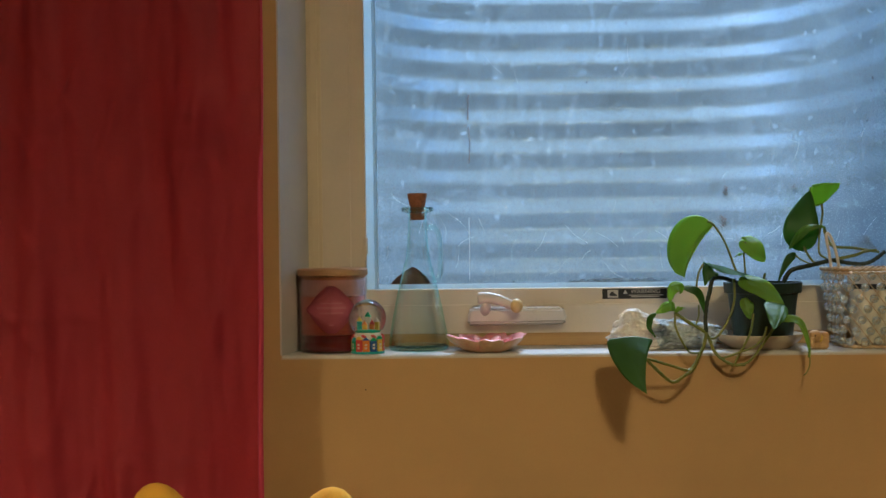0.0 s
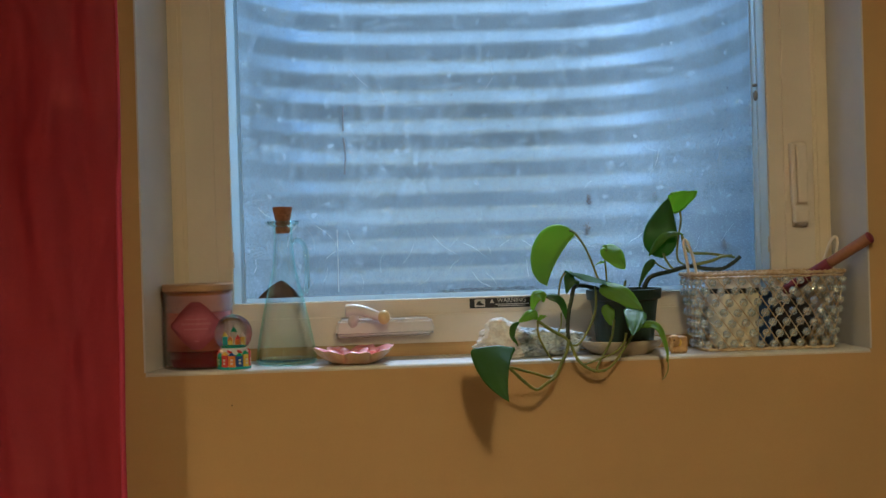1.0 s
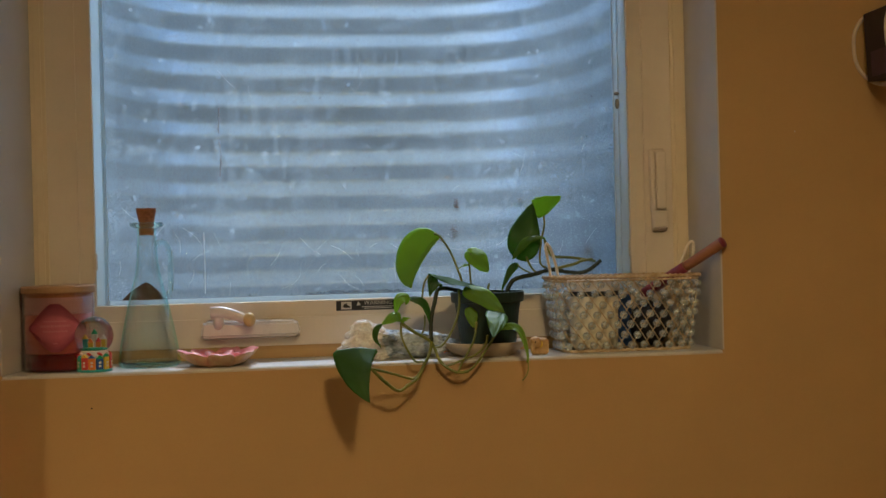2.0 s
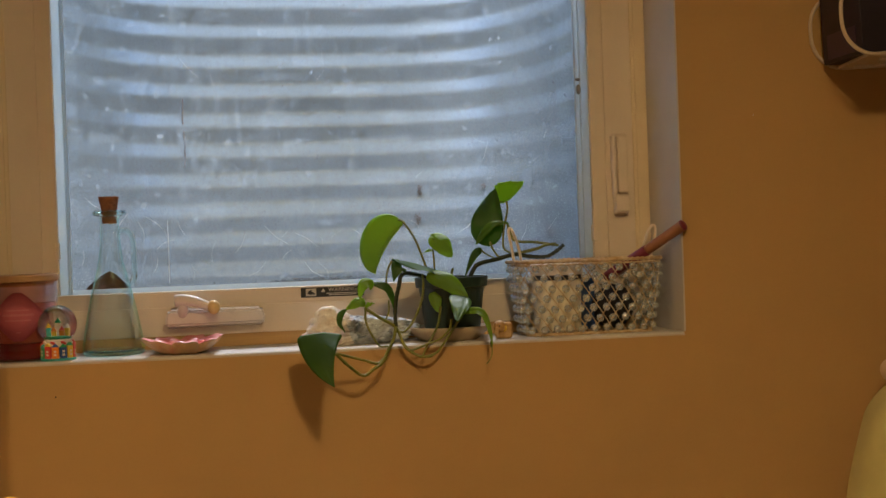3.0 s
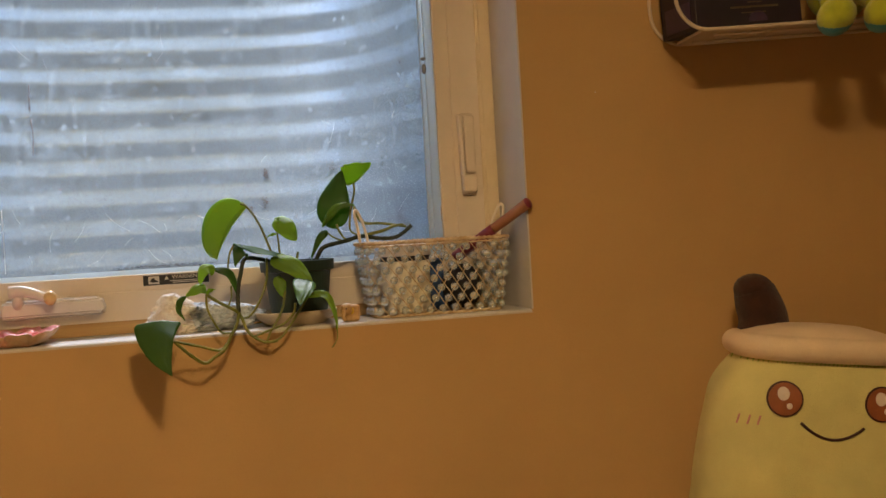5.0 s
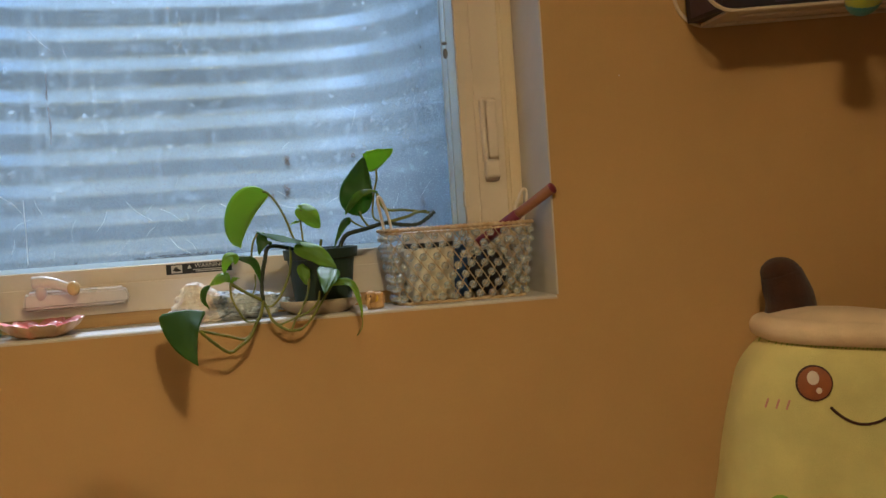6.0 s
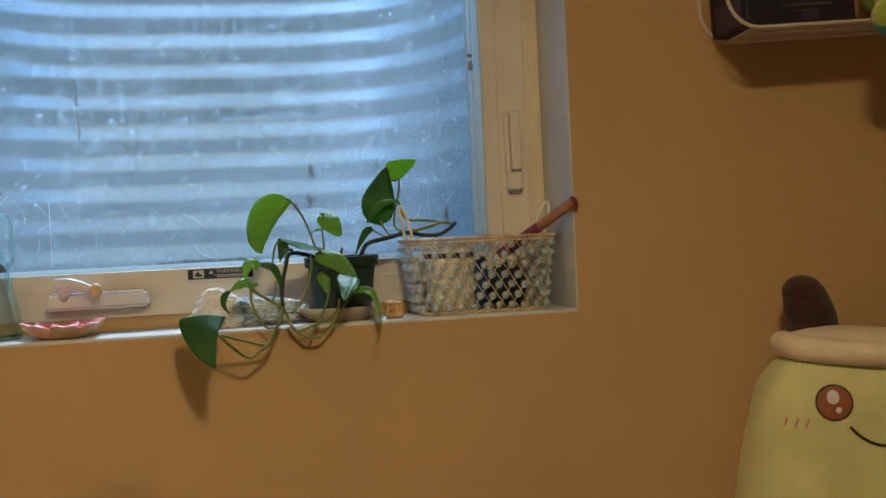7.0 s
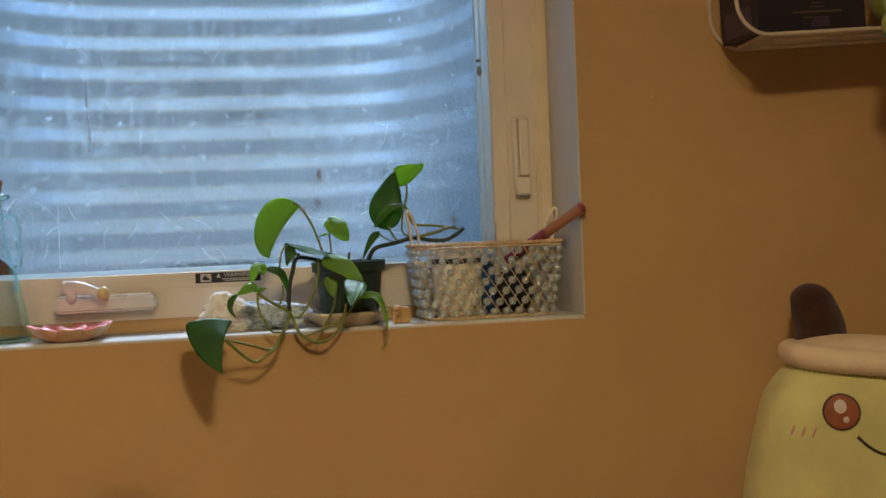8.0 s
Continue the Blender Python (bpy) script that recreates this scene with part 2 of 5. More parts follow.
LEAF = leaf_material("pothos_leaf_bright", (0.23, 0.38, 0.024), (0.18, 0.32, 0.022))
LEAF_MID = leaf_material("pothos_leaf_middle", (0.12, 0.24, 0.020), (0.09, 0.19, 0.018))
LEAF_DARK = leaf_material("pothos_leaf_dark", (0.065, 0.155, 0.016), (0.045, 0.12, 0.014))
FIGURE = material("carved_yellow_wood", (0.68, 0.46, 0.20), 0.5, 0.15, 60, 400, 0.15, second=(0.45, 0.25, 0.07))
CANE = material("split_cane", (0.70, 0.57, 0.36), 0.55, 0.12, 80, 600, 0.2, second=(0.48, 0.31, 0.13))
BEAD = glass("clear_pearly_bead", (0.92, 0.99, 1.0), 0.03, 1.45)
bead_nodes = BEAD.node_tree
bead_skin = bead_nodes.nodes["Principled BSDF"]
bead_skin.inputs["Transmission Weight"].default_value = 0.68
bead_skin.inputs["Coat Weight"].default_value = 0.6
clear_part = bead_nodes.nodes.new("ShaderNodeBsdfTransparent")
clear_part.inputs[0].default_value = (0.93, 0.99, 1.0, 1)
see_through = bead_nodes.nodes.new("ShaderNodeMixShader")
see_through.inputs[0].default_value = 0.24
pearl = bead_nodes.nodes.new("ShaderNodeBsdfGlossy")
pearl.inputs["Color"].default_value, pearl.inputs["Roughness"].default_value = (0.95, 1.0, 1.0, 1), 0.20
coated = bead_nodes.nodes.new("ShaderNodeMixShader")
coated.inputs[0].default_value = 0.42
bead_nodes.links.new(bead_skin.outputs[0], coated.inputs[1])
bead_nodes.links.new(pearl.outputs[0], coated.inputs[2])
bead_nodes.links.new(coated.outputs[0], see_through.inputs[1])
bead_nodes.links.new(clear_part.outputs[0], see_through.inputs[2])
bead_nodes.links.new(see_through.outputs[0], bead_nodes.nodes["Material Output"].inputs[0])
CREAM = material("cream_plastic", (0.90, 0.82, 0.62), 0.45, 0.06, 30, 300, 0.03)
OFFWHITE = material("offwhite_lid", (0.84, 0.75, 0.62), 0.45, 0.05, 30, 300, 0.03)
DARK_CLOTH = material("dark_pouch_cloth", (0.03, 0.028, 0.032), 0.8, 0.2, 40, 500, 0.3)
BLUE_ITEM = material("blue_plastic", (0.03, 0.09, 0.26), 0.4, 0.1, 40, 300, 0.03)
BRUSH_WOOD = material("brush_handle_wood", (0.38, 0.17, 0.07), 0.45, 0.12, 40, 400, 0.08, stretch=(1, 1, 0.4), second=(0.28, 0.11, 0.04))
MAROON = material("maroon_plastic", (0.22, 0.03, 0.05), 0.4, 0.1, 40, 300, 0.03)
SHELF_WHITE = material("cream_enamelled_wire", (0.66, 0.55, 0.40), 0.4, 0.05, 20, 300, 0.03)
BOX_DARK = material("dark_game_box", (0.012, 0.009, 0.016), 0.5, 0.2, 20, 300, 0.05, second=(0.020, 0.010, 0.024))
BOX_PURPLE = material("purple_print", (0.065, 0.036, 0.085), 0.4, 0.2, 60, 300, 0.03)
GOLD_PRINT = material("gold_print", (0.13, 0.09, 0.04), 0.5, 0.1, 40, 300, 0.02)
LIME_PLUSH = material("lime_plush", (0.50, 0.55, 0.010), 0.95, 0.15, 40, 700, 0.6, sheen=0.4)
TEAL_PLUSH = material("teal_plush", (0.04, 0.30, 0.30), 0.95, 0.15, 40, 700, 0.6, sheen=0.4)
PLUSH_GREEN = material("pale_green_plush", (0.67, 0.61, 0.23), 0.95, 0.08, 14, 600, 0.6, sheen=0.1)
PLUSH_CREAM = material("cream_plush", (0.80, 0.62, 0.40), 0.95, 0.08, 14, 600, 0.6, sheen=0.1)
PLUSH_BROWN = material("dark_brown_plush", (0.060, 0.018, 0.006), 1.0, 0.3, 30, 600, 0.9, sheen=0.15)
EYE_BROWN = material("brown_embroidery", (0.29, 0.084, 0.018), 0.55, 0.12, 60, 900, 0.3)
EYE_DARK = material("dark_brown_embroidery", (0.05, 0.012, 0.006), 0.6, 0.1, 60, 900, 0.3)
EYE_WHITE = material("white_embroidery", (0.72, 0.62, 0.52), 0.6, 0.05, 60, 900, 0.3)
BLUSH = material("pink_embroidery", (0.62, 0.28, 0.24), 0.6, 0.1, 60, 900, 0.3)
LEAF_PATCH = material("green_embroidery", (0.25, 0.44, 0.05), 0.8, 0.1, 60, 900, 0.3)
YELLOW_PLUSH = material("yellow_plush", (0.84, 0.44, 0.006), 0.95, 0.10, 30, 800, 0.6, sheen=0.03)
BEDDING = material("grey_bedding", (0.20, 0.17, 0.15), 0.9, 0.12, 8, 500, 0.3)
DEBRIS = material("dried_leaf", (0.20, 0.11, 0.07), 0.85, 0.3, 60, 400, 0.5, second=(0.22, 0.12, 0.06))
DUST = material("dark_grit", (0.05, 0.045, 0.04), 0.9, 0.3, 90, 500, 0.5)
PALE_STRAND = material("pale_strand", (0.80, 0.81, 0.80), 0.6, 0.05, 60, 300, 0.0)
silk = PALE_STRAND.node_tree
silk_light = silk.nodes.new("ShaderNodeBsdfTranslucent")
silk_light.inputs[0].default_value = (0.95, 0.96, 0.95, 1)
silk_mix = silk.nodes.new("ShaderNodeMixShader")
silk_mix.inputs[0].default_value = 0.85
silk.links.new(silk.nodes["Principled BSDF"].outputs[0], silk_mix.inputs[1])
silk.links.new(silk_light.outputs[0], silk_mix.inputs[2])
silk.links.new(silk_mix.outputs[0], silk.nodes["Material Output"].inputs[0])
SHADE = material("cloth_shade", (0.55, 0.48, 0.38), 0.9, 0.08, 30, 500, 0.2)
METAL = material("brushed_metal", (0.5, 0.48, 0.44), 0.35, 0.05, 60, 500, 0.05, metal=0.9)


# mesh helpers --------------------------------------------------------------
def thing(name, loc, label, category, group="", kind=""):
    ob = new(name)
    ob.empty_display_size = 0.05
    ob.location = loc
    return tagged(ob, label, category, group, kind)


def mesh_of(name, bm, mats, smooth=False):
    me = bpy.data.meshes.new(name)
    if smooth:
        for face in bm.faces:
            face.smooth = True
    bm.to_mesh(me)
    bm.free()
    for m in mats if isinstance(mats, (list, tuple)) else [mats]:
        me.materials.append(m)
    return me


def part(name, bm, mats, parent, label="", smooth=False, loc=(0, 0, 0)):
    ob = new(name, mesh_of(name, bm, mats, smooth))
    ob.parent, ob.location = parent, loc
    return tagged(ob, label)


def solid(name, bm, mats, label, category, smooth=False, loc=(0, 0, 0), kind="", group=""):
    ob = new(name, mesh_of(name, bm, mats, smooth))
    ob.location = loc
    return tagged(ob, label, category, group, kind)


def box(x0, x1, y0, y1, z0, z1, bevel=0.0, bm=None, seg=2, index=0):
    bm = bm or bmesh.new()
    m = Matrix.Translation(((x0 + x1) / 2, (y0 + y1) / 2, (z0 + z1) / 2)) @ Matrix.Diagonal((x1 - x0, y1 - y0, z1 - z0, 1))
    verts = bmesh.ops.create_cube(bm, size=1, matrix=m)["verts"]
    faces = {f for v in verts for f in v.link_faces}
    for f in faces:
        f.material_index = index
    if bevel:
        edges = list({e for v in verts for e in v.link_edges})
        bmesh.ops.bevel(bm, geom=edges, offset=bevel, segments=seg, affect="EDGES", profile=0.5)
    return bm


def lathe(profile, n=40, bm=None, centre=(0, 0), index=0, wave=None):
    """Turn a list of (radius, height) round the z axis; radius 0 closes it."""
    bm = bm or bmesh.new()
    rings = []
    for r, z in profile:
        if r <= 1e-6:
            rings.append([bm.verts.new((centre[0], centre[1], z))])
        else:
            ring = []
            for i in range(n):
                a = 2 * math.pi * i / n
                k, dz = wave(a, r, z) if wave else (1, 0)
                ring.append(bm.verts.new((centre[0] + r * k * math.cos(a), centre[1] + r * k * math.sin(a), z + dz)))
            rings.append(ring)
    for lo, hi in zip(rings, rings[1:]):
        for i in range(n):
            j = (i + 1) % n
            if len(lo) == 1 and len(hi) == 1:
                continue
            if len(lo) == 1:
                face = bm.faces.new((lo[0], hi[j], hi[i]))
            elif len(hi) == 1:
                face = bm.faces.new((lo[i], lo[j], hi[0]))
            else:
                face = bm.faces.new((lo[i], lo[j], hi[j], hi[i]))
            face.material_index = index
    return bm


def spline(points, steps=6):
    """Catmull-Rom through the points."""
    pts = [Vector(p) for p in points]
    pts = [pts[0] * 2 - pts[1]] + pts + [pts[-1] * 2 - pts[-2]]
    out = []
    for a, b, c, d in zip(pts, pts[1:], pts[2:], pts[3:]):
        for i in range(steps):
            t = i / steps
            out.append(0.5 * (2 * b + (c - a) * t + (2 * a - 5 * b + 4 * c - d) * t * t + (3 * b - a - 3 * c + d) * t ** 3))
    return out + [pts[-2]]


def tube(points, radius, n=8, bm=None, closed=False, taper=0.0, knots=0.0, index=0):
    bm = bm or bmesh.new()
    pts = [Vector(p) for p in points]
    count, rings, side = len(pts), [], None
    for i, p in enumerate(pts):
        a = pts[i - 1] if i or closed else p
        b = pts[(i + 1) % count] if i < count - 1 or closed else p
        along = (b - a).normalized()
        if side is None:
            side = along.orthogonal().normalized()
        side = (side - along * side.dot(along)).normalized()
        up = along.cross(side)
        r = radius * (1 - taper * i / max(1, count - 1)) * (1 + knots * math.sin(i * 2.1) ** 8)
        rings.append([bm.verts.new(p + (side * math.cos(2 * math.pi * k / n) + up * math.sin(2 * math.pi * k / n)) * r) for k in range(n)])
    pairs = list(zip(rings, rings[1:])) + ([(rings[-1], rings[0])] if closed else [])
    for lo, hi in pairs:
        for k in range(n):
            f = bm.faces.new((lo[k], lo[(k + 1) % n], hi[(k + 1) % n], hi[k]))
            f.material_index = index
    if not closed:
        bm.faces.new(rings[0][::-1]).material_index = index
        bm.faces.new(rings[-1]).material_index = index
    return bm


def extrude_outline(outline, y0, y1, bm=None, index=0):
    """A flat outline in x and z given depth along y."""
    bm = bm or bmesh.new()
    front = [bm.verts.new((x, y0, z)) for x, z in outline]
    back = [bm.verts.new((x, y1, z)) for x, z in outline]
    faces = [bm.faces.new(front), bm.faces.new(back[::-1])]
    for i in range(len(outline)):
        j = (i + 1) % len(outline)
        faces.append(bm.faces.new((front[j], front[i], back[i], back[j])))
    for f in faces:
        f.material_index = index
    return bm


def ball(r, loc=(0, 0, 0), squash=(1, 1, 1), bm=None, u=16, v=10, turn=None, index=0):
    bm = bm or bmesh.new()
    m = Matrix.Translation(loc) @ (turn or Matrix.Identity(4)) @ Matrix.Diagonal((r * squash[0], r * squash[1], r * squash[2], 1))
    verts = bmesh.ops.create_uvsphere(bm, u_segments=u, v_segments=v, radius=1, matrix=m)["verts"]
    for f in {f for w in verts for f in w.link_faces}:
        f.material_index = index
    return bm


def text_mesh(words, size):
    cu = bpy.data.curves.new("lettering", "FONT")
    cu.body, cu.size, cu.align_x, cu.align_y = words, size, "CENTER", "CENTER"
    cu.extrude = 0.0003
    ob = bpy.data.objects.new("lettering", cu)
    scene.collection.objects.link(ob)
    me = bpy.data.meshes.new_from_object(ob.evaluated_get(bpy.context.evaluated_depsgraph_get()))
    bpy.data.objects.remove(ob)
    return me


# the room ------------------------------------------------------------------
FACE, BACK, SILL, HEAD = 1.775, 2.03, 1.20, 2.05       # wall faces, sill and head of the opening
LEFT, RIGHT, CEIL = -0.379, 0.718, 2.42
SASH = 1.91                                             # inner face of the window frame
XW, XE, YS = -2.1, 2.6, -2.4

bm = bmesh.new()
box(XW - 0.2, LEFT, FACE, BACK, -0.1, CEIL, bm=bm)
box(RIGHT, XE + 0.2, FACE, BACK, -0.1, CEIL, bm=bm)
box(LEFT, RIGHT, FACE, BACK, -0.1, SILL - 0.004, bm=bm)
box(LEFT, RIGHT, FACE, BACK, HEAD, CEIL, bm=bm)
solid("wall_north", bm, WALL, "tan painted plaster wall with a deep window opening", "wall", kind="structure")

# the plastered returns of the opening, with a softly rounded front arris
reveal = thing("window_reveal", (0, 0, 0), "grey-white painted plaster return round the window opening", "window reveal", kind="structure")
bm = extrude_outline([(FACE - 0.0004, SILL - 0.0055), (FACE + 0.0012, SILL - 0.0018), (FACE + 0.004, SILL), (BACK, SILL), (BACK, SILL - 0.0055)], LEFT - 0.001, RIGHT + 0.001)
for v in bm.verts:
    v.co = Vector((v.co.y, v.co.x, v.co.z))
bmesh.ops.recalc_face_normals(bm, faces=bm.faces)
part("sill", bm, REVEAL, reveal, "worn grey-white painted window sill")


def jamb_lining(x_front, x_back, x_wall):
    bm = bmesh.new()
    lo, hi = [], []
    for z, row in ((SILL + 0.0005, lo), (HEAD, hi)):
        for x, y in ((x_front, FACE - 0.001), (x_back, SASH + 0.03), (x_wall, SASH + 0.03), (x_wall, FACE - 0.001)):
            row.append(bm.verts.new((x, y, z)))
    for i in range(4):
        j = (i + 1) % 4
        bm.faces.new((lo[i], lo[j], hi[j], hi[i]))
    bm.faces.new(lo)
    bm.faces.new(hi[::-1])
    bmesh.ops.recalc_face_normals(bm, faces=bm.faces)
    return bm


part("side_lining", jamb_lining(LEFT + 0.0006, LEFT + 0.0276, LEFT - 0.002), REVEAL, reveal)
part("side_lining", jamb_lining(RIGHT - 0.0006, RIGHT - 0.0056, RIGHT + 0.002), REVEAL, reveal)

solid("wall_west", box(XW - 0.2, XW, YS, FACE, -0.1, CEIL), WALL, "plain tan painted wall", "wall", kind="structure")
solid("wall_east", box(XE, XE + 0.2, YS, FACE, -0.1, CEIL), WALL, "plain tan painted wall", "wall", kind="structure")
solid("wall_south", box(XW - 0.2, XE + 0.2, YS - 0.2, YS, -0.1, CEIL), WALL, "plain tan painted wall", "wall", kind="structure")
solid("floor", box(XW, XE, YS, FACE, -0.1, 0), CARPET, "grey carpeted floor", "floor", kind="structure")
solid("ceiling", box(XW - 0.2, XE + 0.2, YS - 0.2, BACK, CEIL, CEIL + 0.2), WHITE, "white painted ceiling", "ceiling", kind="structure")
# out of view; height chosen so enough sky light reaches the well
solid("house_wall", box(-7, 7, 1.85, BACK + 0.02, CEIL + 0.2, 3.4), SIDING, "unseen pale house wall above the basement, kept low to let skylight in", "wall", kind="structure")

# outside: ground with the well sunk into it
WX, WY = 0.17, BACK                                     # middle of the well at the wall
WELL_A, WELL_B, GRADE = 0.522, 0.69, 2.16


def well_ring(grow=0.0, n=72):
    """Half of a rounded outline from the wall out and back."""
    out = []
    for i in range(n + 1):
        a = math.pi * i / n
        c, s = math.cos(a), math.sin(a)
        e = 2 / 3.5
        out.append((WX + (WELL_A + grow) * math.copysign(abs(c) ** e, c), WY + (WELL_B + grow) * abs(s) ** e))
    return out


bm = bmesh.new()
inner = [bm.verts.new((x, y, GRADE)) for x, y in well_ring(0.02)]
outer = []
for i in range(73):
    a = math.pi * i / 72
    outer.append(bm.verts.new((WX + 400 * math.cos(a), WY + 400 * math.sin(a), GRADE)))
for i in range(72):
    bm.faces.new((inner[i], inner[i + 1], outer[i + 1], outer[i]))
bmesh.ops.recalc_face_normals(bm, faces=bm.faces)
solid("ground", bm, LAWN, "dull winter lawn round the window well", "ground", kind="structure")

PITCH = 0.068
bm = bmesh.new()
rows, z = [], 0.85
while z < GRADE + 0.08:
    off = 0.0062 * math.asin(0.96 * math.cos(2 * math.pi * (z - WELL_PHASE) / PITCH)) / 1.287
    rows.append([bm.verts.new((x, y, z)) for x, y in well_ring(off)])
    z += PITCH / 14
for lo, hi in zip(rows, rows[1:]):
    for i in range(72):
        bm.faces.new((lo[i], lo[i + 1], hi[i + 1], hi[i]))
solid("window_well", bm, ZINC, "corrugated galvanised steel window well", "window well", smooth=True, kind="structure")

bm = bmesh.new()
floor_ring = [bm.verts.new((x, y, 0.9)) for x, y in well_ring(-0.005)]
bm.faces.new(floor_ring)
for i in range(900):
    a, r = random.uniform(0, math.pi), random.random() ** 0.5
    x, y = WX + WELL_A * 0.9 * r * math.cos(a), WY + 0.03 + WELL_B * 0.85 * r * math.sin(a)
    s = random.uniform(0.008, 0.02)
    bmesh.ops.create_icosphere(bm, subdivisions=1, radius=s, matrix=Matrix.Translation((x, y, 0.9 + s * 0.3)) @ pose(0, 0, 0, random.uniform(0, 90), random.uniform(0, 90), 0) @ Matrix.Diagonal((1, 0.8, 0.6, 1)))
solid("gravel_bed", bm, GRAVEL, "grey gravel at the bottom of the window well", "gravel", kind="stuff")

# the window ----------------------------------------------------------------
win = thing("window_1", (0, SASH, SILL), "almond vinyl casement window with dusty glass", "window", kind="structure")
WL, WR, WT = -0.357, 0.713, HEAD - SILL                 # frame's outer edges, height of the opening
IL, IR = -0.264, 0.614                                  # sash's inner edges
D = 0.10
part("wood_strip", box(LEFT + 0.022, RIGHT - 0.006, 0.003, D, 0.0, 0.024, 0.0015), BARE_WOOD, win, "bare honey-coloured pine strip")
part("frame_bottom", box(WL, WR, 0.0, D, 0.0205, 0.0663, 0.0004), VINYL, win)
part("frame_side", box(WL + 0.0205, -0.2882, 0.0, D, 0.0663, WT, 0.0004), VINYL, win)
part("frame_side", box(0.6387, 0.6895, 0.0, D, 0.0663, WT, 0.0004), VINYL, win)
part("frame_head", box(WL, WR, 0.0, D, WT - 0.07, WT, 0.002), VINYL, win)
for x0, x1 in ((WL, WL + 0.0235), (0.6865, WR)):
    bm = box(x0, x1, -0.002, D, 0.0665, WT, 0.0010)
    box(x0 + 0.006, x1 - 0.006, -0.0040, 0.0, 0.0665, WT, 0.001, bm=bm)
    part("side_stop", bm, VINYL_TRIM, win, "yellowed vinyl stop bead")
sash = thing("sash", (0, 0, 0), "", "")
sash.parent = win
for key in list(sash.keys()):
    del sash[key]
part("rail", box(-0.2925, 0.643, 0.004, D - 0.02, 0.0610, 0.092, 0.0012), VINYL, sash)
part("rail", box(-0.2875, 0.638, 0.006, D - 0.02, WT - 0.1, WT - 0.072, 0.003), VINYL, sash)
part("stile", box(-0.2925, IL, 0.004, D - 0.02, 0.0920, WT - 0.1, 0.0012), VINYL, sash)
part("stile", box(IR, 0.643, 0.004, D - 0.02, 0.0920, WT - 0.1, 0.0012), VINYL, sash)
# plastic strips that hold the glass, ribbed lengthwise; made milky to carry daylight
for x0, x1, line in ((IL, IL + 0.019, IL + 0.013), (IR - 0.024, IR, IR - 0.015)):
    strip = part("glazing_strip", box(x0, x1, 0.012, 0.0135, 0.0925, WT - 0.1, 0.0004), TRACK, sash, "white plastic glazing strip, made milky to carry bluish daylight")
    for x, wide in ((x0 if x0 > 0 else x1 - 0.003, 0.003), (line, 0.0022)):
        part("rib", box(x, x + wide, 0.0085, 0.0122, 0.0928, WT - 0.1003, 0.0006), TRACK, strip)
part("glazing_strip", box(IL + 0.019, IR - 0.024, 0.012, 0.0135, 0.0925, 0.1000, 0.0004), TRACK, sash, "white plastic glazing strip, made milky to carry bluish daylight")
pane = part("pane", box(IL + 0.001, IR - 0.001, 0.069, 0.072, 0.0915, WT - 0.1), PANE, sash, "dusty scratched window glass")
pane.visible_shadow = False
# glass clips at the lower corners of the sash
part("clip", box(IL - 0.004, IL + 0.002, 0.000, 0.02, 0.150, 0.176, 0.001), VINYL, sash)
part("clip", box(IR - 0.002, IR + 0.005, 0.000, 0.02, 0.150, 0.176, 0.001), VINYL, sash)
# a small catch on the edge of the glass
part("screen_clip", ball(0.004, (IR - 0.017, 0.009, 0.408), (1, 1, 2.2), bm=ball(0.003, (IR - 0.018, 0.008, 0.425), (1.6, 1, 1))), METAL_GREY, sash, "grey metal screen clip", smooth=True)

# crank operator
op = part("crank_housing", extrude_outline([(-0.101, 0.033), (0.053, 0.034), (0.0565, 0.039), (0.0565, 0.054), (0.050, 0.0635), (-0.095, 0.0645), (-0.100, 0.057)], -0.026, 0.0), HARDWARE, win, "white plastic crank housing")
bev = bmesh.new()
bev.from_mesh(op.data)
bmesh.ops.bevel(bev, geom=list(bev.edges), offset=0.004, segments=3, affect="EDGES")
for v in bev.verts:
    if v.co.y < -0.018:
        v.co.z += 0.004 if v.co.z < 0.045 else -0.002
bev.to_mesh(op.data)
bev.free()
bm = tube(spline([(-0.083, -0.034, 0.0785), (-0.066, -0.037, 0.0790), (-0.048, -0.040, 0.0745), (-0.030, -0.042, 0.067)], 6), 0.0098, 12, taper=0.25)
for v in bm.verts:
    v.co.y = -0.036 + (v.co.y + 0.036) * 0.8
tube([(-0.074, -0.016, 0.052), (-0.071, -0.034, 0.075)], 0.0095, 12, bm=bm, taper=0.15)
part("crank_handle", bm, HARDWARE, op, "white folding crank handle", smooth=True)
part("crank_knob", ball(0.0105, (-0.0235, -0.044, 0.0665), (0.95, 1, 1.08)), KNOB, op, "yellowed round crank knob", smooth=True)

# sash lock
lock = part("sash_lock", box(0.649, 0.674, -0.006, 0.0, 0.190, 0.330, 0.005, seg=3), VINYL, win, "almond sash lock plate")
bm = box(0.6455, 0.6535, -0.018, -0.004, 0.222, 0.328, 0.003)
for v in bm.verts:
    if v.co.z > 0.28:
        v.co.y += 0.006
box(0.647, 0.673, -0.020, -0.004, 0.196, 0.226, 0.004, bm=bm)
part("lock_lever", bm, VINYL, lock, "almond lock lever")
part("lock_tongue", box(0.6549, 0.6735, -0.014, -0.004, 0.2285, 0.326, 0.004, seg=3), VINYL, lock, "raised almond lock tongue")

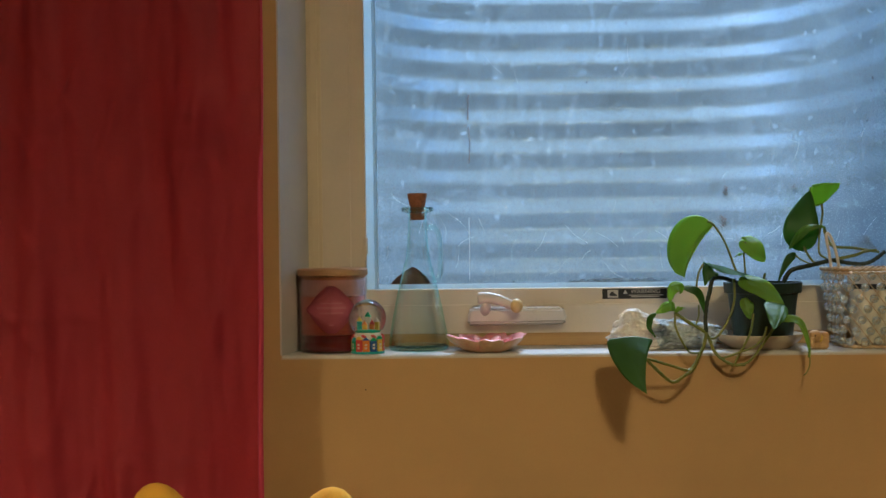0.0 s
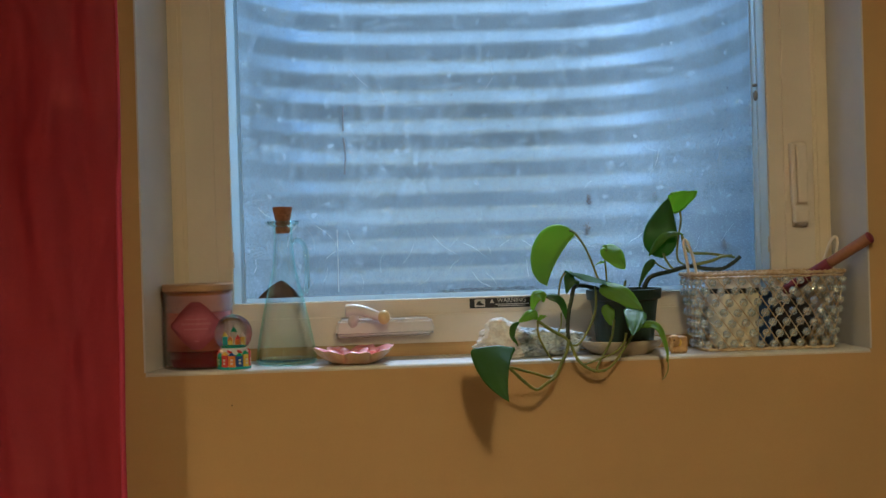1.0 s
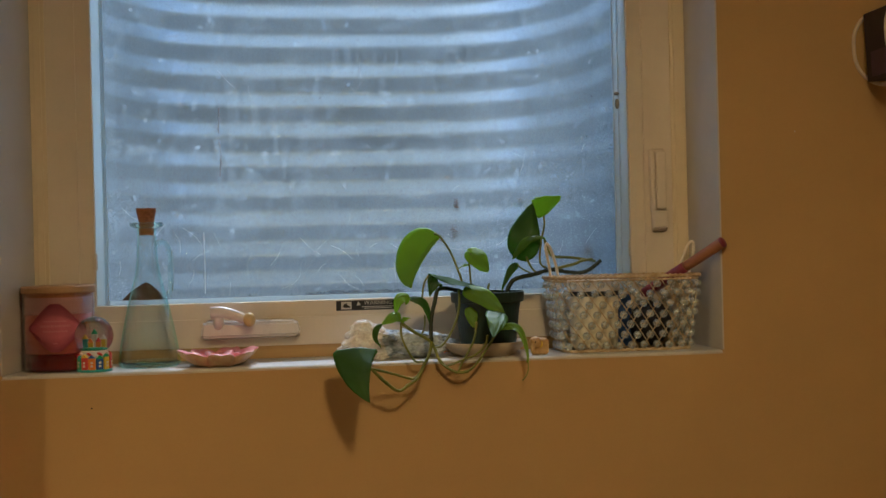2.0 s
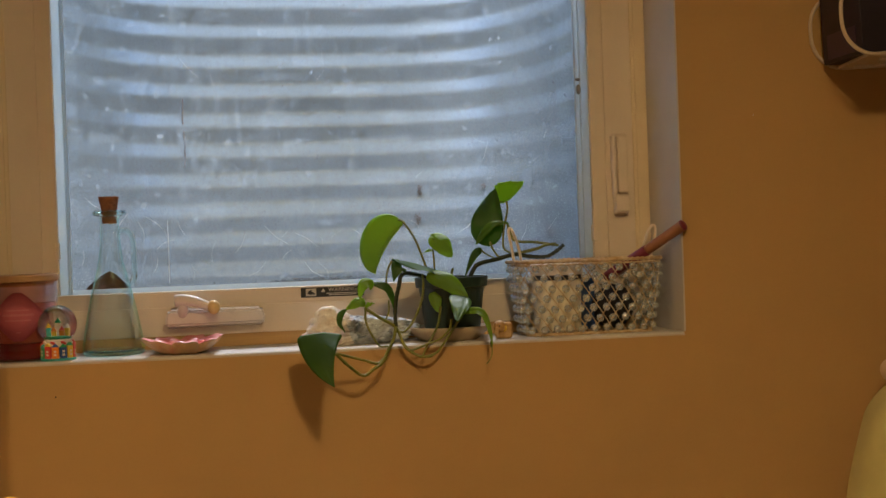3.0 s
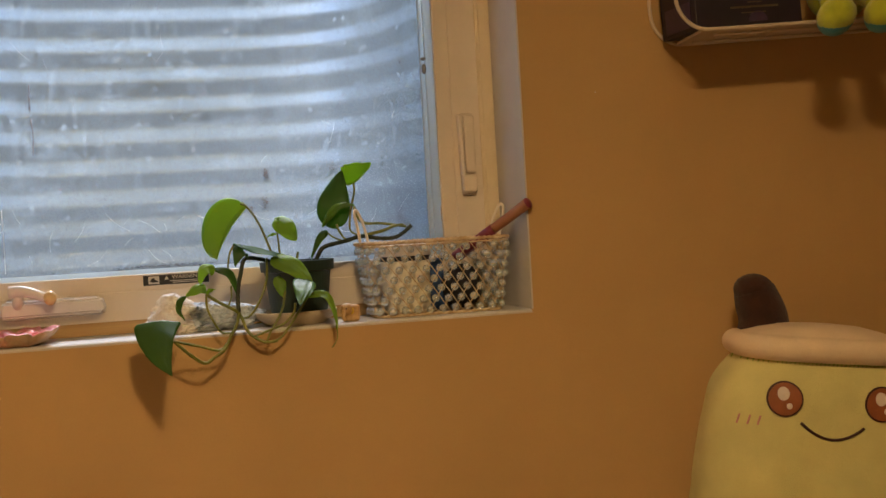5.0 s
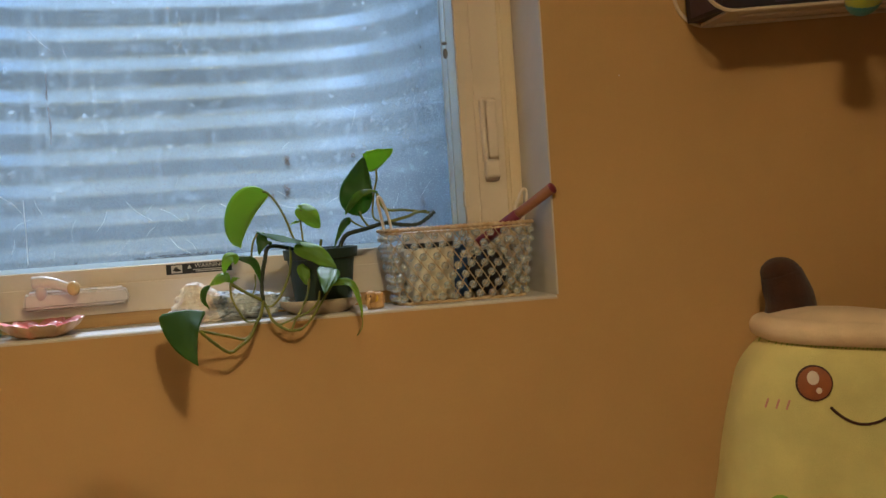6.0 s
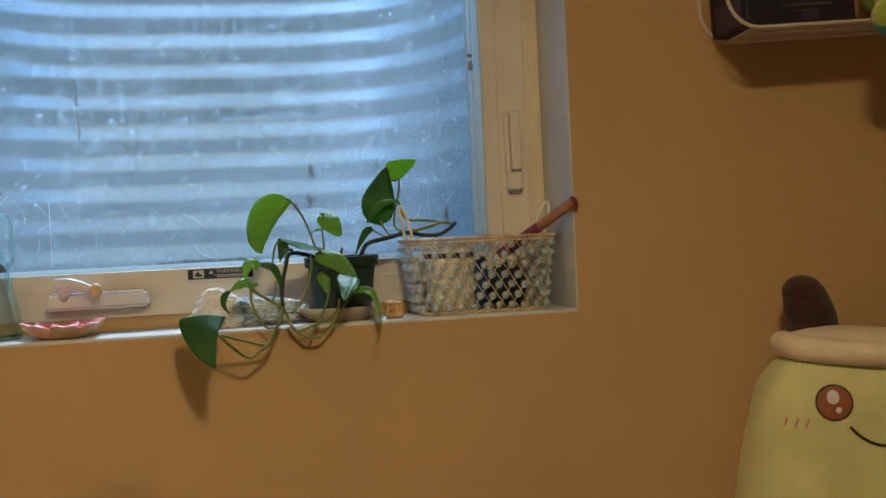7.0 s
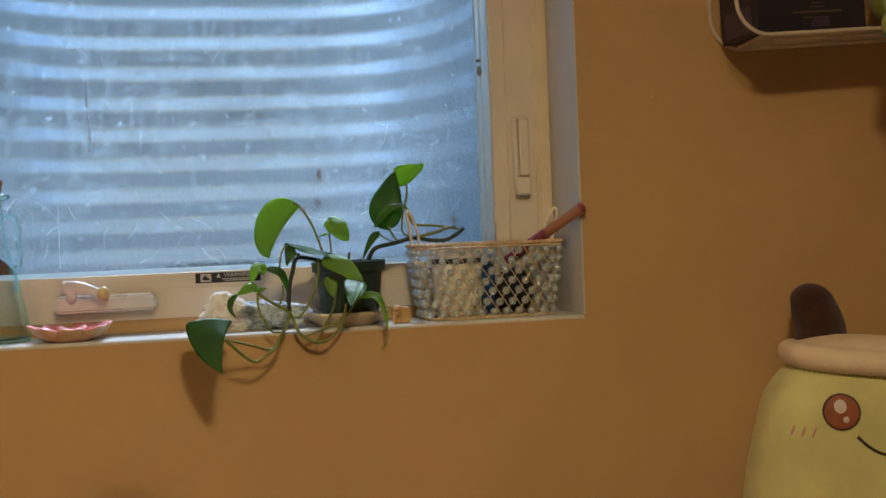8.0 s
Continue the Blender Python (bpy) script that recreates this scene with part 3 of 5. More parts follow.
# warning sticker with print that stays readable
st = part("warning_sticker", box(0.1155, 0.2185, 0.0026, 0.0037, 0.0735, 0.0895, 0.0002), BLACK, win, "black and white warning sticker")
part("pictogram", extrude_outline([(0.1235, 0.0755), (0.1235, 0.0878), (0.1405, 0.0878), (0.1405, 0.0755)], 0.0016, 0.0024), PAPER, st)
bm = extrude_outline([(0.1255, 0.0795), (0.1290, 0.0845), (0.1335, 0.0855), (0.1330, 0.0830), (0.1385, 0.0800), (0.1385, 0.0780), (0.1300, 0.0780)], 0.0008, 0.0014)
part("hand_mark", bm, BLACK, st)
words = new("lettering", text_mesh("WARNING", 0.0098))
words.data.materials.append(PAPER)
words.parent, words.matrix_basis = st, pose(0.1840, 0.0022, 0.0850, 90, 0, 0)
tri = extrude_outline([(0.1485, 0.0815), (0.1520, 0.0880), (0.1555, 0.0815)], 0.0016, 0.0024)
part("triangle", tri, PAPER, st)
for i in range(2):
    part("small_print", extrude_outline([(0.157 + 0.004 * i, 0.0785 - 0.0026 * i), (0.157 + 0.004 * i, 0.0797 - 0.0026 * i), (0.212 - 0.006 * i, 0.0797 - 0.0026 * i), (0.212 - 0.006 * i, 0.0785 - 0.0026 * i)], 0.0018, 0.0024), PAPER, st)

# grit, a dried leaf and cobweb bits outside the glass
bm = bmesh.new()
for i in range(110):
    x = random.gauss(0.160, 0.036)
    bmesh.ops.create_icosphere(bm, subdivisions=1, radius=random.uniform(0.001, 0.0038), matrix=Matrix.Translation((x, 1.985, 1.3005 + random.uniform(0, 0.003))) @ Matrix.Diagonal((2.6, 1, 0.6, 1)))
for i in range(30):
    bmesh.ops.create_icosphere(bm, subdivisions=1, radius=random.uniform(0.0006, 0.0018), matrix=Matrix.Translation((random.uniform(-0.24, 0.6), 1.980, 1.3005)))
for x, z, r in ((0.455, 1.44, 0.0016), (0.505, 1.425, 0.0016), (0.51, 1.43, 0.0012), (0.10, 1.63, 0.0016), (0.56, 1.56, 0.002), (0.57, 1.63, 0.002), (0.605, 1.40, 0.002), (0.607, 1.37, 0.0015), (0.60, 1.50, 0.0012)):
    bmesh.ops.create_icosphere(bm, subdivisions=1, radius=r, matrix=Matrix.Translation((x, 1.9845, z)) @ Matrix.Diagonal((0.8, 0.25, 1.3, 1)))
for i in range(70):
    bmesh.ops.create_icosphere(bm, subdivisions=1, radius=random.uniform(0.0004, 0.0010), matrix=Matrix.Translation((random.uniform(-0.24, 0.6), 1.9845, random.uniform(1.30, 1.72))) @ Matrix.Diagonal((1, 0.3, 1, 1)))
smudge = bmesh.new()
for x, z, r, count in ((0.328, 1.448, 0.0075, 60), (0.322, 1.398, 0.0090, 50), (0.300, 1.388, 0.006, 18), (0.440, 1.452, 0.005, 14), (0.556, 1.366, 0.0085, 60)):
    for i in range(count):
        a, d = random.uniform(0, 6.283), r * random.random() ** 0.7
        bmesh.ops.create_icosphere(smudge, subdivisions=1, radius=random.uniform(0.0005, 0.0017), matrix=Matrix.Translation((x + 0.7 * d * math.cos(a), 1.9845, z + 1.2 * d * math.sin(a))) @ Matrix.Diagonal((1, 0.3, 1, 1)))
solid("mud_splash", smudge, DEBRIS, "dried brown mud splashes on the glass", "dirt", kind="stuff")
solid("grit", bm, DUST, "dark grit lying along the bottom of the glass", "dirt", kind="stuff")

# curtain -------------------------------------------------------------------
def curtain():
    root = thing("curtain", (-0.80, 1.69, 0.30), "creased red cloth curtain with a pinkish hem", "curtain")
    nx, nz, x0, x1, h = 420, 330, -0.75, 0.412, CEIL - 0.30 - 0.002
    bm = bmesh.new()
    grid = []
    for j in range(nz + 1):
        row = []
        for i in range(nx + 1):
            u, w = i / nx, j / nz
            x, z = x0 + (x1 - x0) * u, h * w
            lean = 0.5 * noise.noise((x * 1.5, 7, z * 0.8))
            fold = 0.008 * math.sin(u * 30 + 1.6 * math.sin(w * 5) + 3 * lean) + 0.005 * math.sin(u * 63 + 1.5 + w * 4)
            fold += 0.014 * noise.noise((x * 5 + lean, 0, z * 1.1)) + 0.012 * noise.noise((x * 13 + 2 * z, 3, z * 1.7)) + 0.006 * noise.noise((x * 14 + 6 * z, 8, z * 6 - 4 * x))
            # pinched wrinkles: narrow ridges along the zero lines of slow, drawn-out noise
            for fx, fz, tilt, width, high, seed in ((5.0, 1.1, 1.2, 0.10, 0.0110, 11), (8.5, 1.7, -2.2, 0.11, 0.0085, 23), (13.0, 2.6, 0.6, 0.13, 0.0060, 37), (9.0, 3.2, 4.5, 0.09, 0.0048, 51), (22.0, 4.5, -1.0, 0.14, 0.0036, 67)):
                n = noise.noise((x * fx + tilt * z + 0.6 * lean, seed, z * fz))
                fade = max(0.0, min(1.0, 0.55 + 1.6 * noise.noise((x * 3.5, seed + 4, z * 3.0))))
                fold -= high * fade * math.exp(-(n / width) ** 2)
            fold += 0.0115 * noise.noise((x * 24 + lean, 5, z * 1.3)) + 0.0062 * noise.noise((x * 46 + 3 * z, 12, z * 2.4))
            fold += 0.0016 * noise.noise((x * 60, 2, z * 14)) + 0.0030 * abs(noise.noise((x * 30 - 8 * z, 6, z * 9)))
            for crease in (0.545, 0.755, 0.965, 1.215):
                fold -= 0.0020 * math.exp(-((z - crease - 0.004 * noise.noise((x * 6, 1, crease * 9))) / 0.004) ** 2)
            fold *= 0.8 if u < 0.95 else 0.65 * (1 - u) / 0.05 + 0.15
            sway = 0.004 * noise.noise((0, 5, z * 3)) + (0.006 if z < 0.8 else 0.006 * max(0, 1 - (z - 0.8) / 0.5))
            row.append(bm.verts.new((x - sway * u, fold, z)))
        grid.append(row)
    for j in range(nz):
        for i in range(nx):
            f = bm.faces.new((grid[j][i], grid[j][i + 1], grid[j + 1][i + 1], grid[j + 1][i]))
    bmesh.ops.solidify(bm, geom=list(bm.faces), thickness=0.0012)
    part("cloth", bm, RED, root, smooth=True)
    bm = bmesh.new()
    cols = []
    for j in range(nz + 1):
        w = j / nz
        z = h * w
        sway = 0.004 * noise.noise((0, 5, z * 3)) + (0.006 if z < 0.8 else 0.006 * max(0, 1 - (z - 0.8) / 0.5))
        f0 = 0.15 * (0.016 * math.sin(34 + 0.9 * math.sin(w * 3)))
        cols.append([bm.verts.new((x1 - sway + dx, f0 + dy, z)) for dx, dy in ((-0.005, -0.002), (-0.003, -0.0035), (0.000, -0.0035), (0.0025, -0.001), (0.0025, 0.002), (-0.004, 0.002))])
    for lo, hi in zip(cols, cols[1:]):
        for i in range(6):
            k = (i + 1) % 6
            bm.faces.new((lo[i], lo[k], hi[k], hi[i]))
    bmesh.ops.recalc_face_normals(bm, faces=bm.faces)
    part("hem", bm, PINK_HEM, root, "pinkish stitched side hem", smooth=True)
    return root


curtain()


# things on the sill --------------------------------------------------------
def candle():
    c = thing("jar_candle", (-0.310, 1.846, SILL), "rose candle in a glass jar with a wooden lid", "candle")
    part("jar", lathe([(0, 0.001), (0.050, 0.0005), (0.0525, 0.004), (0.0530, 0.118), (0.0505, 0.118), (0.0500, 0.016), (0, 0.014)], 48), JAR, c, "pinkish clear glass jar", smooth=True)
    part("jar_bottom", lathe([(0, 0.003), (0.048, 0.003), (0.0495, 0.006), (0.0495, 0.026), (0.047, 0.0275), (0, 0.0275)], 48), JAR_BASE, c, "dark red jar bottom")
    part("wax", lathe([(0, 0.028), (0.0492, 0.028), (0.0492, 0.086), (0.044, 0.084), (0, 0.083)], 48), WAX, c, "rose-coloured wax", smooth=True)
    # pale band between the wax and the lid
    part("upper_band", lathe([(0.0488, 0.087), (0.0492, 0.087), (0.0492, 0.112), (0.0488, 0.112)], 48), PALE_BAND, c)
    part("wick", tube([(0, 0, 0.082), (0.001, 0, 0.094)], 0.001, 6), BLACK, c)
    lid = lathe([(0, 0.112), (0.049, 0.112), (0.049, 0.1185), (0.0540, 0.1185), (0.0545, 0.120), (0.0545, 0.127), (0.0530, 0.129), (0, 0.1292)], 48)
    part("lid", lid, LID_WOOD, c, "pale wooden lid", smooth=False)
    # diamond label bent round the jar
    bm = bmesh.new()
    turn0 = -math.pi / 2 + 0.08
    n = 14
    cols = []
    for i in range(n + 1):
        s = -1 + 2 * i / n
        hgt = max(0.0035, 0.040 * (1 - abs(s) ** 1.25))
        hgt = min(hgt, 0.036)
        a = turn0 + s * 0.80
        cols.append([bm.verts.new((0.0537 * math.cos(a), 0.0537 * math.sin(a), 0.067 + k * hgt)) for k in (-1, -0.4, 0.4, 1)])
    for lo, hi in zip(cols, cols[1:]):
        for k in range(3):
            bm.faces.new((lo[k], hi[k], hi[k + 1], lo[k + 1]))
    bmesh.ops.solidify(bm, geom=list(bm.faces), thickness=-0.0003)
    label = part("label", bm, PINK_LABEL, c, "pink diamond paper label", smooth=True)
    for k, (half, z, t) in enumerate(((0.30, 0.077, 0.0022), (0.42, 0.070, 0.0034), (0.34, 0.062, 0.0026), (0.06, 0.044, 0.0015))):
        bm = bmesh.new()
        cols = []
        for i in range(9):
            a = turn0 + half * (-1 + i / 4)
            cols.append([bm.verts.new((0.0542 * math.cos(a), 0.0542 * math.sin(a), z + d)) for d in (-t / 2, t / 2)])
        for lo, hi in zip(cols, cols[1:]):
            bm.faces.new((lo[0], hi[0], hi[1], lo[1]))
        part("print_bar", bm, PALE_PINK, label)


candle()


def snow_globe():
    g = thing("snow_globe", (-0.252, 1.806, SILL), "small snow globe on a brightly painted town base", "snow globe")
    base = part("base", lathe([(0, 0), (0.0235, 0), (0.0245, 0.002), (0.0240, 0.005), (0.0218, 0.007), (0.0212, 0.024), (0.0200, 0.030), (0.0190, 0.032), (0, 0.032)], 36), CERAMIC, g, "white ceramic base", smooth=False)
    part("base_ring", lathe([(0.0225, 0.0005), (0.0258, 0.0005), (0.0260, 0.003), (0.0240, 0.0045), (0.0225, 0.0045)], 36), C_TEAL, base)
    looks = [C_YELLOW, C_GREEN, C_RED, C_ORANGE, C_BLUE, C_YELLOW, C_RED, C_TEAL, C_ORANGE, C_GREEN, C_RED, C_BLUE, C_YELLOW]
    for i in range(13):
        a = -math.pi + i * 2 * math.pi / 13 + 0.1
        w, h = random.uniform(0.0036, 0.0052), random.uniform(0.011, 0.019)
        bm = box(-w, w, -0.0028, 0.0028, 0.004, 0.004 + h, 0.0006)
        bm2 = extrude_outline([(-w * 1.15, 0.004 + h), (0, 0.004 + h + w), (w * 1.15, 0.004 + h)], -0.0032, 0.0032, bm=bm, index=1)
        for z in (0.008, 0.013):
            box(-w * 0.35, w * 0.35, -0.0034, -0.0026, z, z + 0.003, bm=bm2, index=2)
        house = part("house", bm2, [looks[i], looks[(i * 5 + 2) % 13], EYE_WHITE], base)
        house.matrix_basis = pose(0.0222 * math.cos(a), 0.0222 * math.sin(a), 0, 0, 0, math.degrees(a) + 90)
    for i in range(9):
        a = -math.pi + i * 2 * math.pi / 9
        part("swag", ball(0.0032, (0.0215 * math.cos(a), 0.0215 * math.sin(a), 0.0268), (1.6, 0.6, 0.7), turn=pose(0, 0, 0, 0, 25, math.degrees(a) + 90), u=8, v=6), (C_RED, EYE_WHITE, C_RED)[i % 3], base, smooth=True)
    part("snow_ground", lathe([(0, 0.0325), (0.0190, 0.0325), (0.0185, 0.0365), (0.0120, 0.039), (0, 0.0395)], 24), C_GREEN, g, smooth=True)
    for x, y, h, m, r in ((-0.0095, -0.004, 0.014, C_TEAL, C_YELLOW), (-0.003, -0.008, 0.009, C_YELLOW, C_ORANGE), (0.006, -0.006, 0.010, C_ORANGE, C_RED), (0.010, 0.002, 0.013, C_YELLOW, EYE_WHITE), (0.0, 0.003, 0.019, CERAMIC, C_GREEN)):
        bm = box(x - 0.003, x + 0.003, y - 0.003, y + 0.003, 0.036, 0.036 + h, 0.0005)
        lathe([(0.0040, 0.036 + h), (0, 0.036 + h + 0.006)], 10, bm=bm, centre=(x, y), index=1)
        part("tiny_tower", bm, [m, r], g)
    part("dome", ball(0.0285, (0, 0, 0.0535), u=40, v=24), GLOBE, g, "clear water-filled glass dome", smooth=True)


snow_globe()


def bottle():
    b = thing("glass_bottle", (-0.177, 1.856, SILL), "conical aqua glass cruet with a handle and cork stopper", "bottle")
    prof = [(0, 0.003), (0.030, 0.002), (0.043, 0.0), (0.0468, 0.004), (0.0470, 0.009), (0.0440, 0.030), (0.0380, 0.062), (0.0310, 0.095), (0.0235, 0.125), (0.0185, 0.145), (0.0160, 0.165), (0.0145, 0.190), (0.0140, 0.208), (0.0150, 0.213), (0.0235, 0.217), (0.0245, 0.2195), (0.0235, 0.222), (0.0150, 0.2225)]
    part("body", lathe(prof + [(0, 0.2215)], 56), BOTTLE, b, smooth=True)
    part("thick_base", lathe([(0, 0.0012), (0.0420, 0.0008), (0.0455, 0.0045), (0.0440, 0.0085), (0.0380, 0.0088), (0, 0.0080)], 48), AQUA, b, "thick aqua glass base", smooth=True)
    part("lip", lathe([(0.0160, 0.2135), (0.0242, 0.2168), (0.0256, 0.2195), (0.0242, 0.2225), (0.0160, 0.2228), (0.0150, 0.218), (0.0160, 0.2135)], 40), AQUA, b, "flared aqua glass lip", smooth=True)
    part("handle", tube(spline([(0.0150, 0, 0.190), (0.0240, 0, 0.192), (0.0320, 0, 0.184), (0.0352, 0, 0.165), (0.0352, 0, 0.130), (0.0345, 0, 0.116), (0.0300, 0, 0.110), (0.0268, 0, 0.112)], 6), 0.0042, 12), AQUA, b, smooth=True)
    part("cork", lathe([(0, 0.203), (0.0108, 0.203), (0.0112, 0.205), (0.0114, 0.222), (0.0150, 0.240), (0.0155, 0.243), (0.0148, 0.2445), (0, 0.2448)], 28), CORK, b, "brown tapered cork")


bottle()


def dish():
    def wave(a, r, z):
        k = r / 0.062
        lobe = abs(math.sin(3.5 * a + 0.3))
        return 1 - 0.30 * k ** 2 * (1 - lobe) ** 2 + 0.03 * math.sin(5 * a), k ** 2 * (0.0085 * lobe - 0.004 * k * lobe ** 8 + 0.002 * math.sin(2 * a + 1) - 0.003)
    root = thing("flower_dish", (-0.071, 1.826, SILL), "pink flower-shaped clay dish with cream underside", "dish")
    outer = [(0, 0.0), (0.030, 0.0), (0.042, 0.003), (0.055, 0.011), (0.0615, 0.0185), (0.0622, 0.0200)]
    upper = [(0.0622, 0.0200), (0.0605, 0.0212), (0.052, 0.0145), (0.040, 0.007), (0.028, 0.0045), (0, 0.004)]
    for v_name, prof, m in (("underside", outer, DISH_UNDER), ("bowl", upper, DISH)):
        part(v_name, lathe(prof, 84, wave=wave), m, root, smooth=True)
    # painted petals rising in the middle
    for i in range(7):
        a = 2 * math.pi * i / 7 + 0.2
        bm = ball(0.014, (0, 0, 0), (1, 0.62, 0.30), u=14, v=8)
        pet = part("petal", bm, DISH, root, smooth=True)
        pet.matrix_basis = pose(0.030 * math.cos(a), 0.030 * math.sin(a), 0.0135, 0, -30, math.degrees(a))


dish()


def rock():
    bm = bmesh.new()
    bmesh.ops.create_icosphere(bm, subdivisions=6, radius=1)
    for v in bm.verts:
        d = v.co.normalized()
        n1 = noise.fractal(d * 2.3 + Vector((3, 1, 7)), 0.9, 2.1, 7)
        n2 = noise.voronoi(d * 5)[0][0]
        k = 1 + 0.13 * n1 - 0.12 * n2
        x = d.x * 0.094 * k
        lobe = math.exp(-((x + 0.054) / 0.030) ** 2)
        h = 0.024 + 0.027 * lobe
        fine = 0.0030 * noise.fractal(Vector((x, d.y * 0.03, d.z * 0.03)) * 130, 0.8, 2.2, 4)
        v.co = (x, d.y * 0.031 * k + fine * d.y, max(-0.021, d.z * h * k + fine))
    for f in bm.faces:
        c = f.calc_center_median()
        f.material_index = 1 if c.x + 0.016 * noise.noise(c * 60) > -0.018 else 0
    solid("crystal_rock", bm, [ROCK, ROCK_BLUE], "rough white and blue-grey crystal rock", "rock", smooth=True, loc=(0.205, 1.842, SILL + 0.0205))


rock()


def potted_plant():
    px, py = 0.3535, 1.842
    s = thing("saucer", (px - 0.007, py, SILL), "cream glazed saucer under the plant pot", "saucer")
    part("bowl", lathe([(0, 0), (0.045, 0), (0.049, 0.003), (0.0625, 0.013), (0.0665, 0.0205), (0.0660, 0.0225), (0.0635, 0.0225), (0.058, 0.015), (0.046, 0.0065), (0, 0.006)], 56), SAUCER, s, smooth=True)
    pot = thing("plant_pot", (px, py, SILL + 0.0068), "dark green plastic nursery pot", "plant pot")
    pz = 0.094
    part("shell", lathe([(0, 0), (0.042, 0), (0.0435, 0.002), (0.0520, pz - 0.018), (0.0525, pz - 0.017), (0.0575, pz - 0.016), (0.0590, pz - 0.001), (0.0580, pz), (0.0550, pz), (0.0535, pz - 0.012), (0.0405, 0.006), (0, 0.006)], 48), POT, pot, smooth=False)
    bm = lathe([(0, pz - 0.009), (0.030, pz - 0.010), (0.0536, pz - 0.012)], 40, wave=lambda a, r, z: (1, 0.003 * noise.noise((r * 90 * math.cos(a), r * 90 * math.sin(a), 0)) if r < 0.05 else 0))
    part("soil", bm, SOIL, pot, smooth=True)

    ox, oy, oz = px, py, SILL + 0.0068 + pz - 0.011
    plant = thing("pothos_plant", (ox, oy, oz), "trailing pothos with glossy heart-shaped leaves", "plant")
    o = Vector((ox, oy, oz))

    def leaf(base, tip, right, left, facing, tone, via, shape):
        """A blade from its petiole to its tip; right and left are the half-widths, shape how early and how fully it swells."""
        base, tip = Vector(base) - o, Vector(tip) - o
        face = Vector(facing).normalized()
        via = Vector(via) - o if via else (base + tip) / 2 + face * (tip - base).length * 0.10
        blunt = shape[0] == "blunt"
        n, m = 24, 6
        bm = bmesh.new()
        rows = []
        for i in range(n + 1):
            t = (i / n) ** 1.3
            mid = base * (1 - t) ** 2 + via * 2 * t * (1 - t) + tip * t * t
            along = ((via - base) * (1 - t) + (tip - via) * t).normalized()
            out = (face - along * face.dot(along)).normalized()
            side = along.cross(out)
            row = []
            for k in range(-m, m + 1):
                q = k / m
                half = right if q > 0 else left
                if blunt:
                    w = half * (1 - t ** shape[1 if q > 0 else 2]) * min(1.0, 0.86 + 3 * t)
                else:
                    w = half * max(0.0, math.sin(math.pi * t ** shape[0])) ** shape[1] if t < 1 else 0.0
                back = 0.0 if blunt else half * (shape[2] if len(shape) > 2 else 0.2) * abs(q) ** 1.5 * (1 - t) ** 4
                cup = abs(q) * w * 0.22 - 0.08 * w * q * q * math.sin(6 * t + q)
                vein = 0.0006 * math.sin(26 * t - 5 * abs(q)) * abs(q) * (1 - abs(q)) + 0.0012 * math.exp(-(q / 0.12) ** 2)
                ripple = 0.0012 * math.sin(11 * t + 3 * q) * abs(q)
                row.append(bm.verts.new(mid - along * back + side * (w * q) - out * (cup - ripple + vein)))
            rows.append(row)
        for lo, hi in zip(rows, rows[1:]):
            for k in range(2 * m):
                bm.faces.new((lo[k], lo[k + 1], hi[k + 1], hi[k]))
        bmesh.ops.remove_doubles(bm, verts=bm.verts, dist=0.00005)
        bmesh.ops.solidify(bm, geom=list(bm.faces), thickness=0.0005)
        part("leaf", bm, (LEAF_DARK, LEAF, LEAF_MID)[tone], plant, smooth=True)

    for row in PLANT_LEAVES:
        leaf(*row)
    for r, pts in PLANT_STEMS:
        bm = tube(spline([Vector(p) - o for p in pts], 7), r, 8, taper=0.15, knots=0.3 if r > 0.0021 else 0.15)
        part("stem", bm, STEM_DARK if r > 0.0028 else STEM, plant, smooth=True)


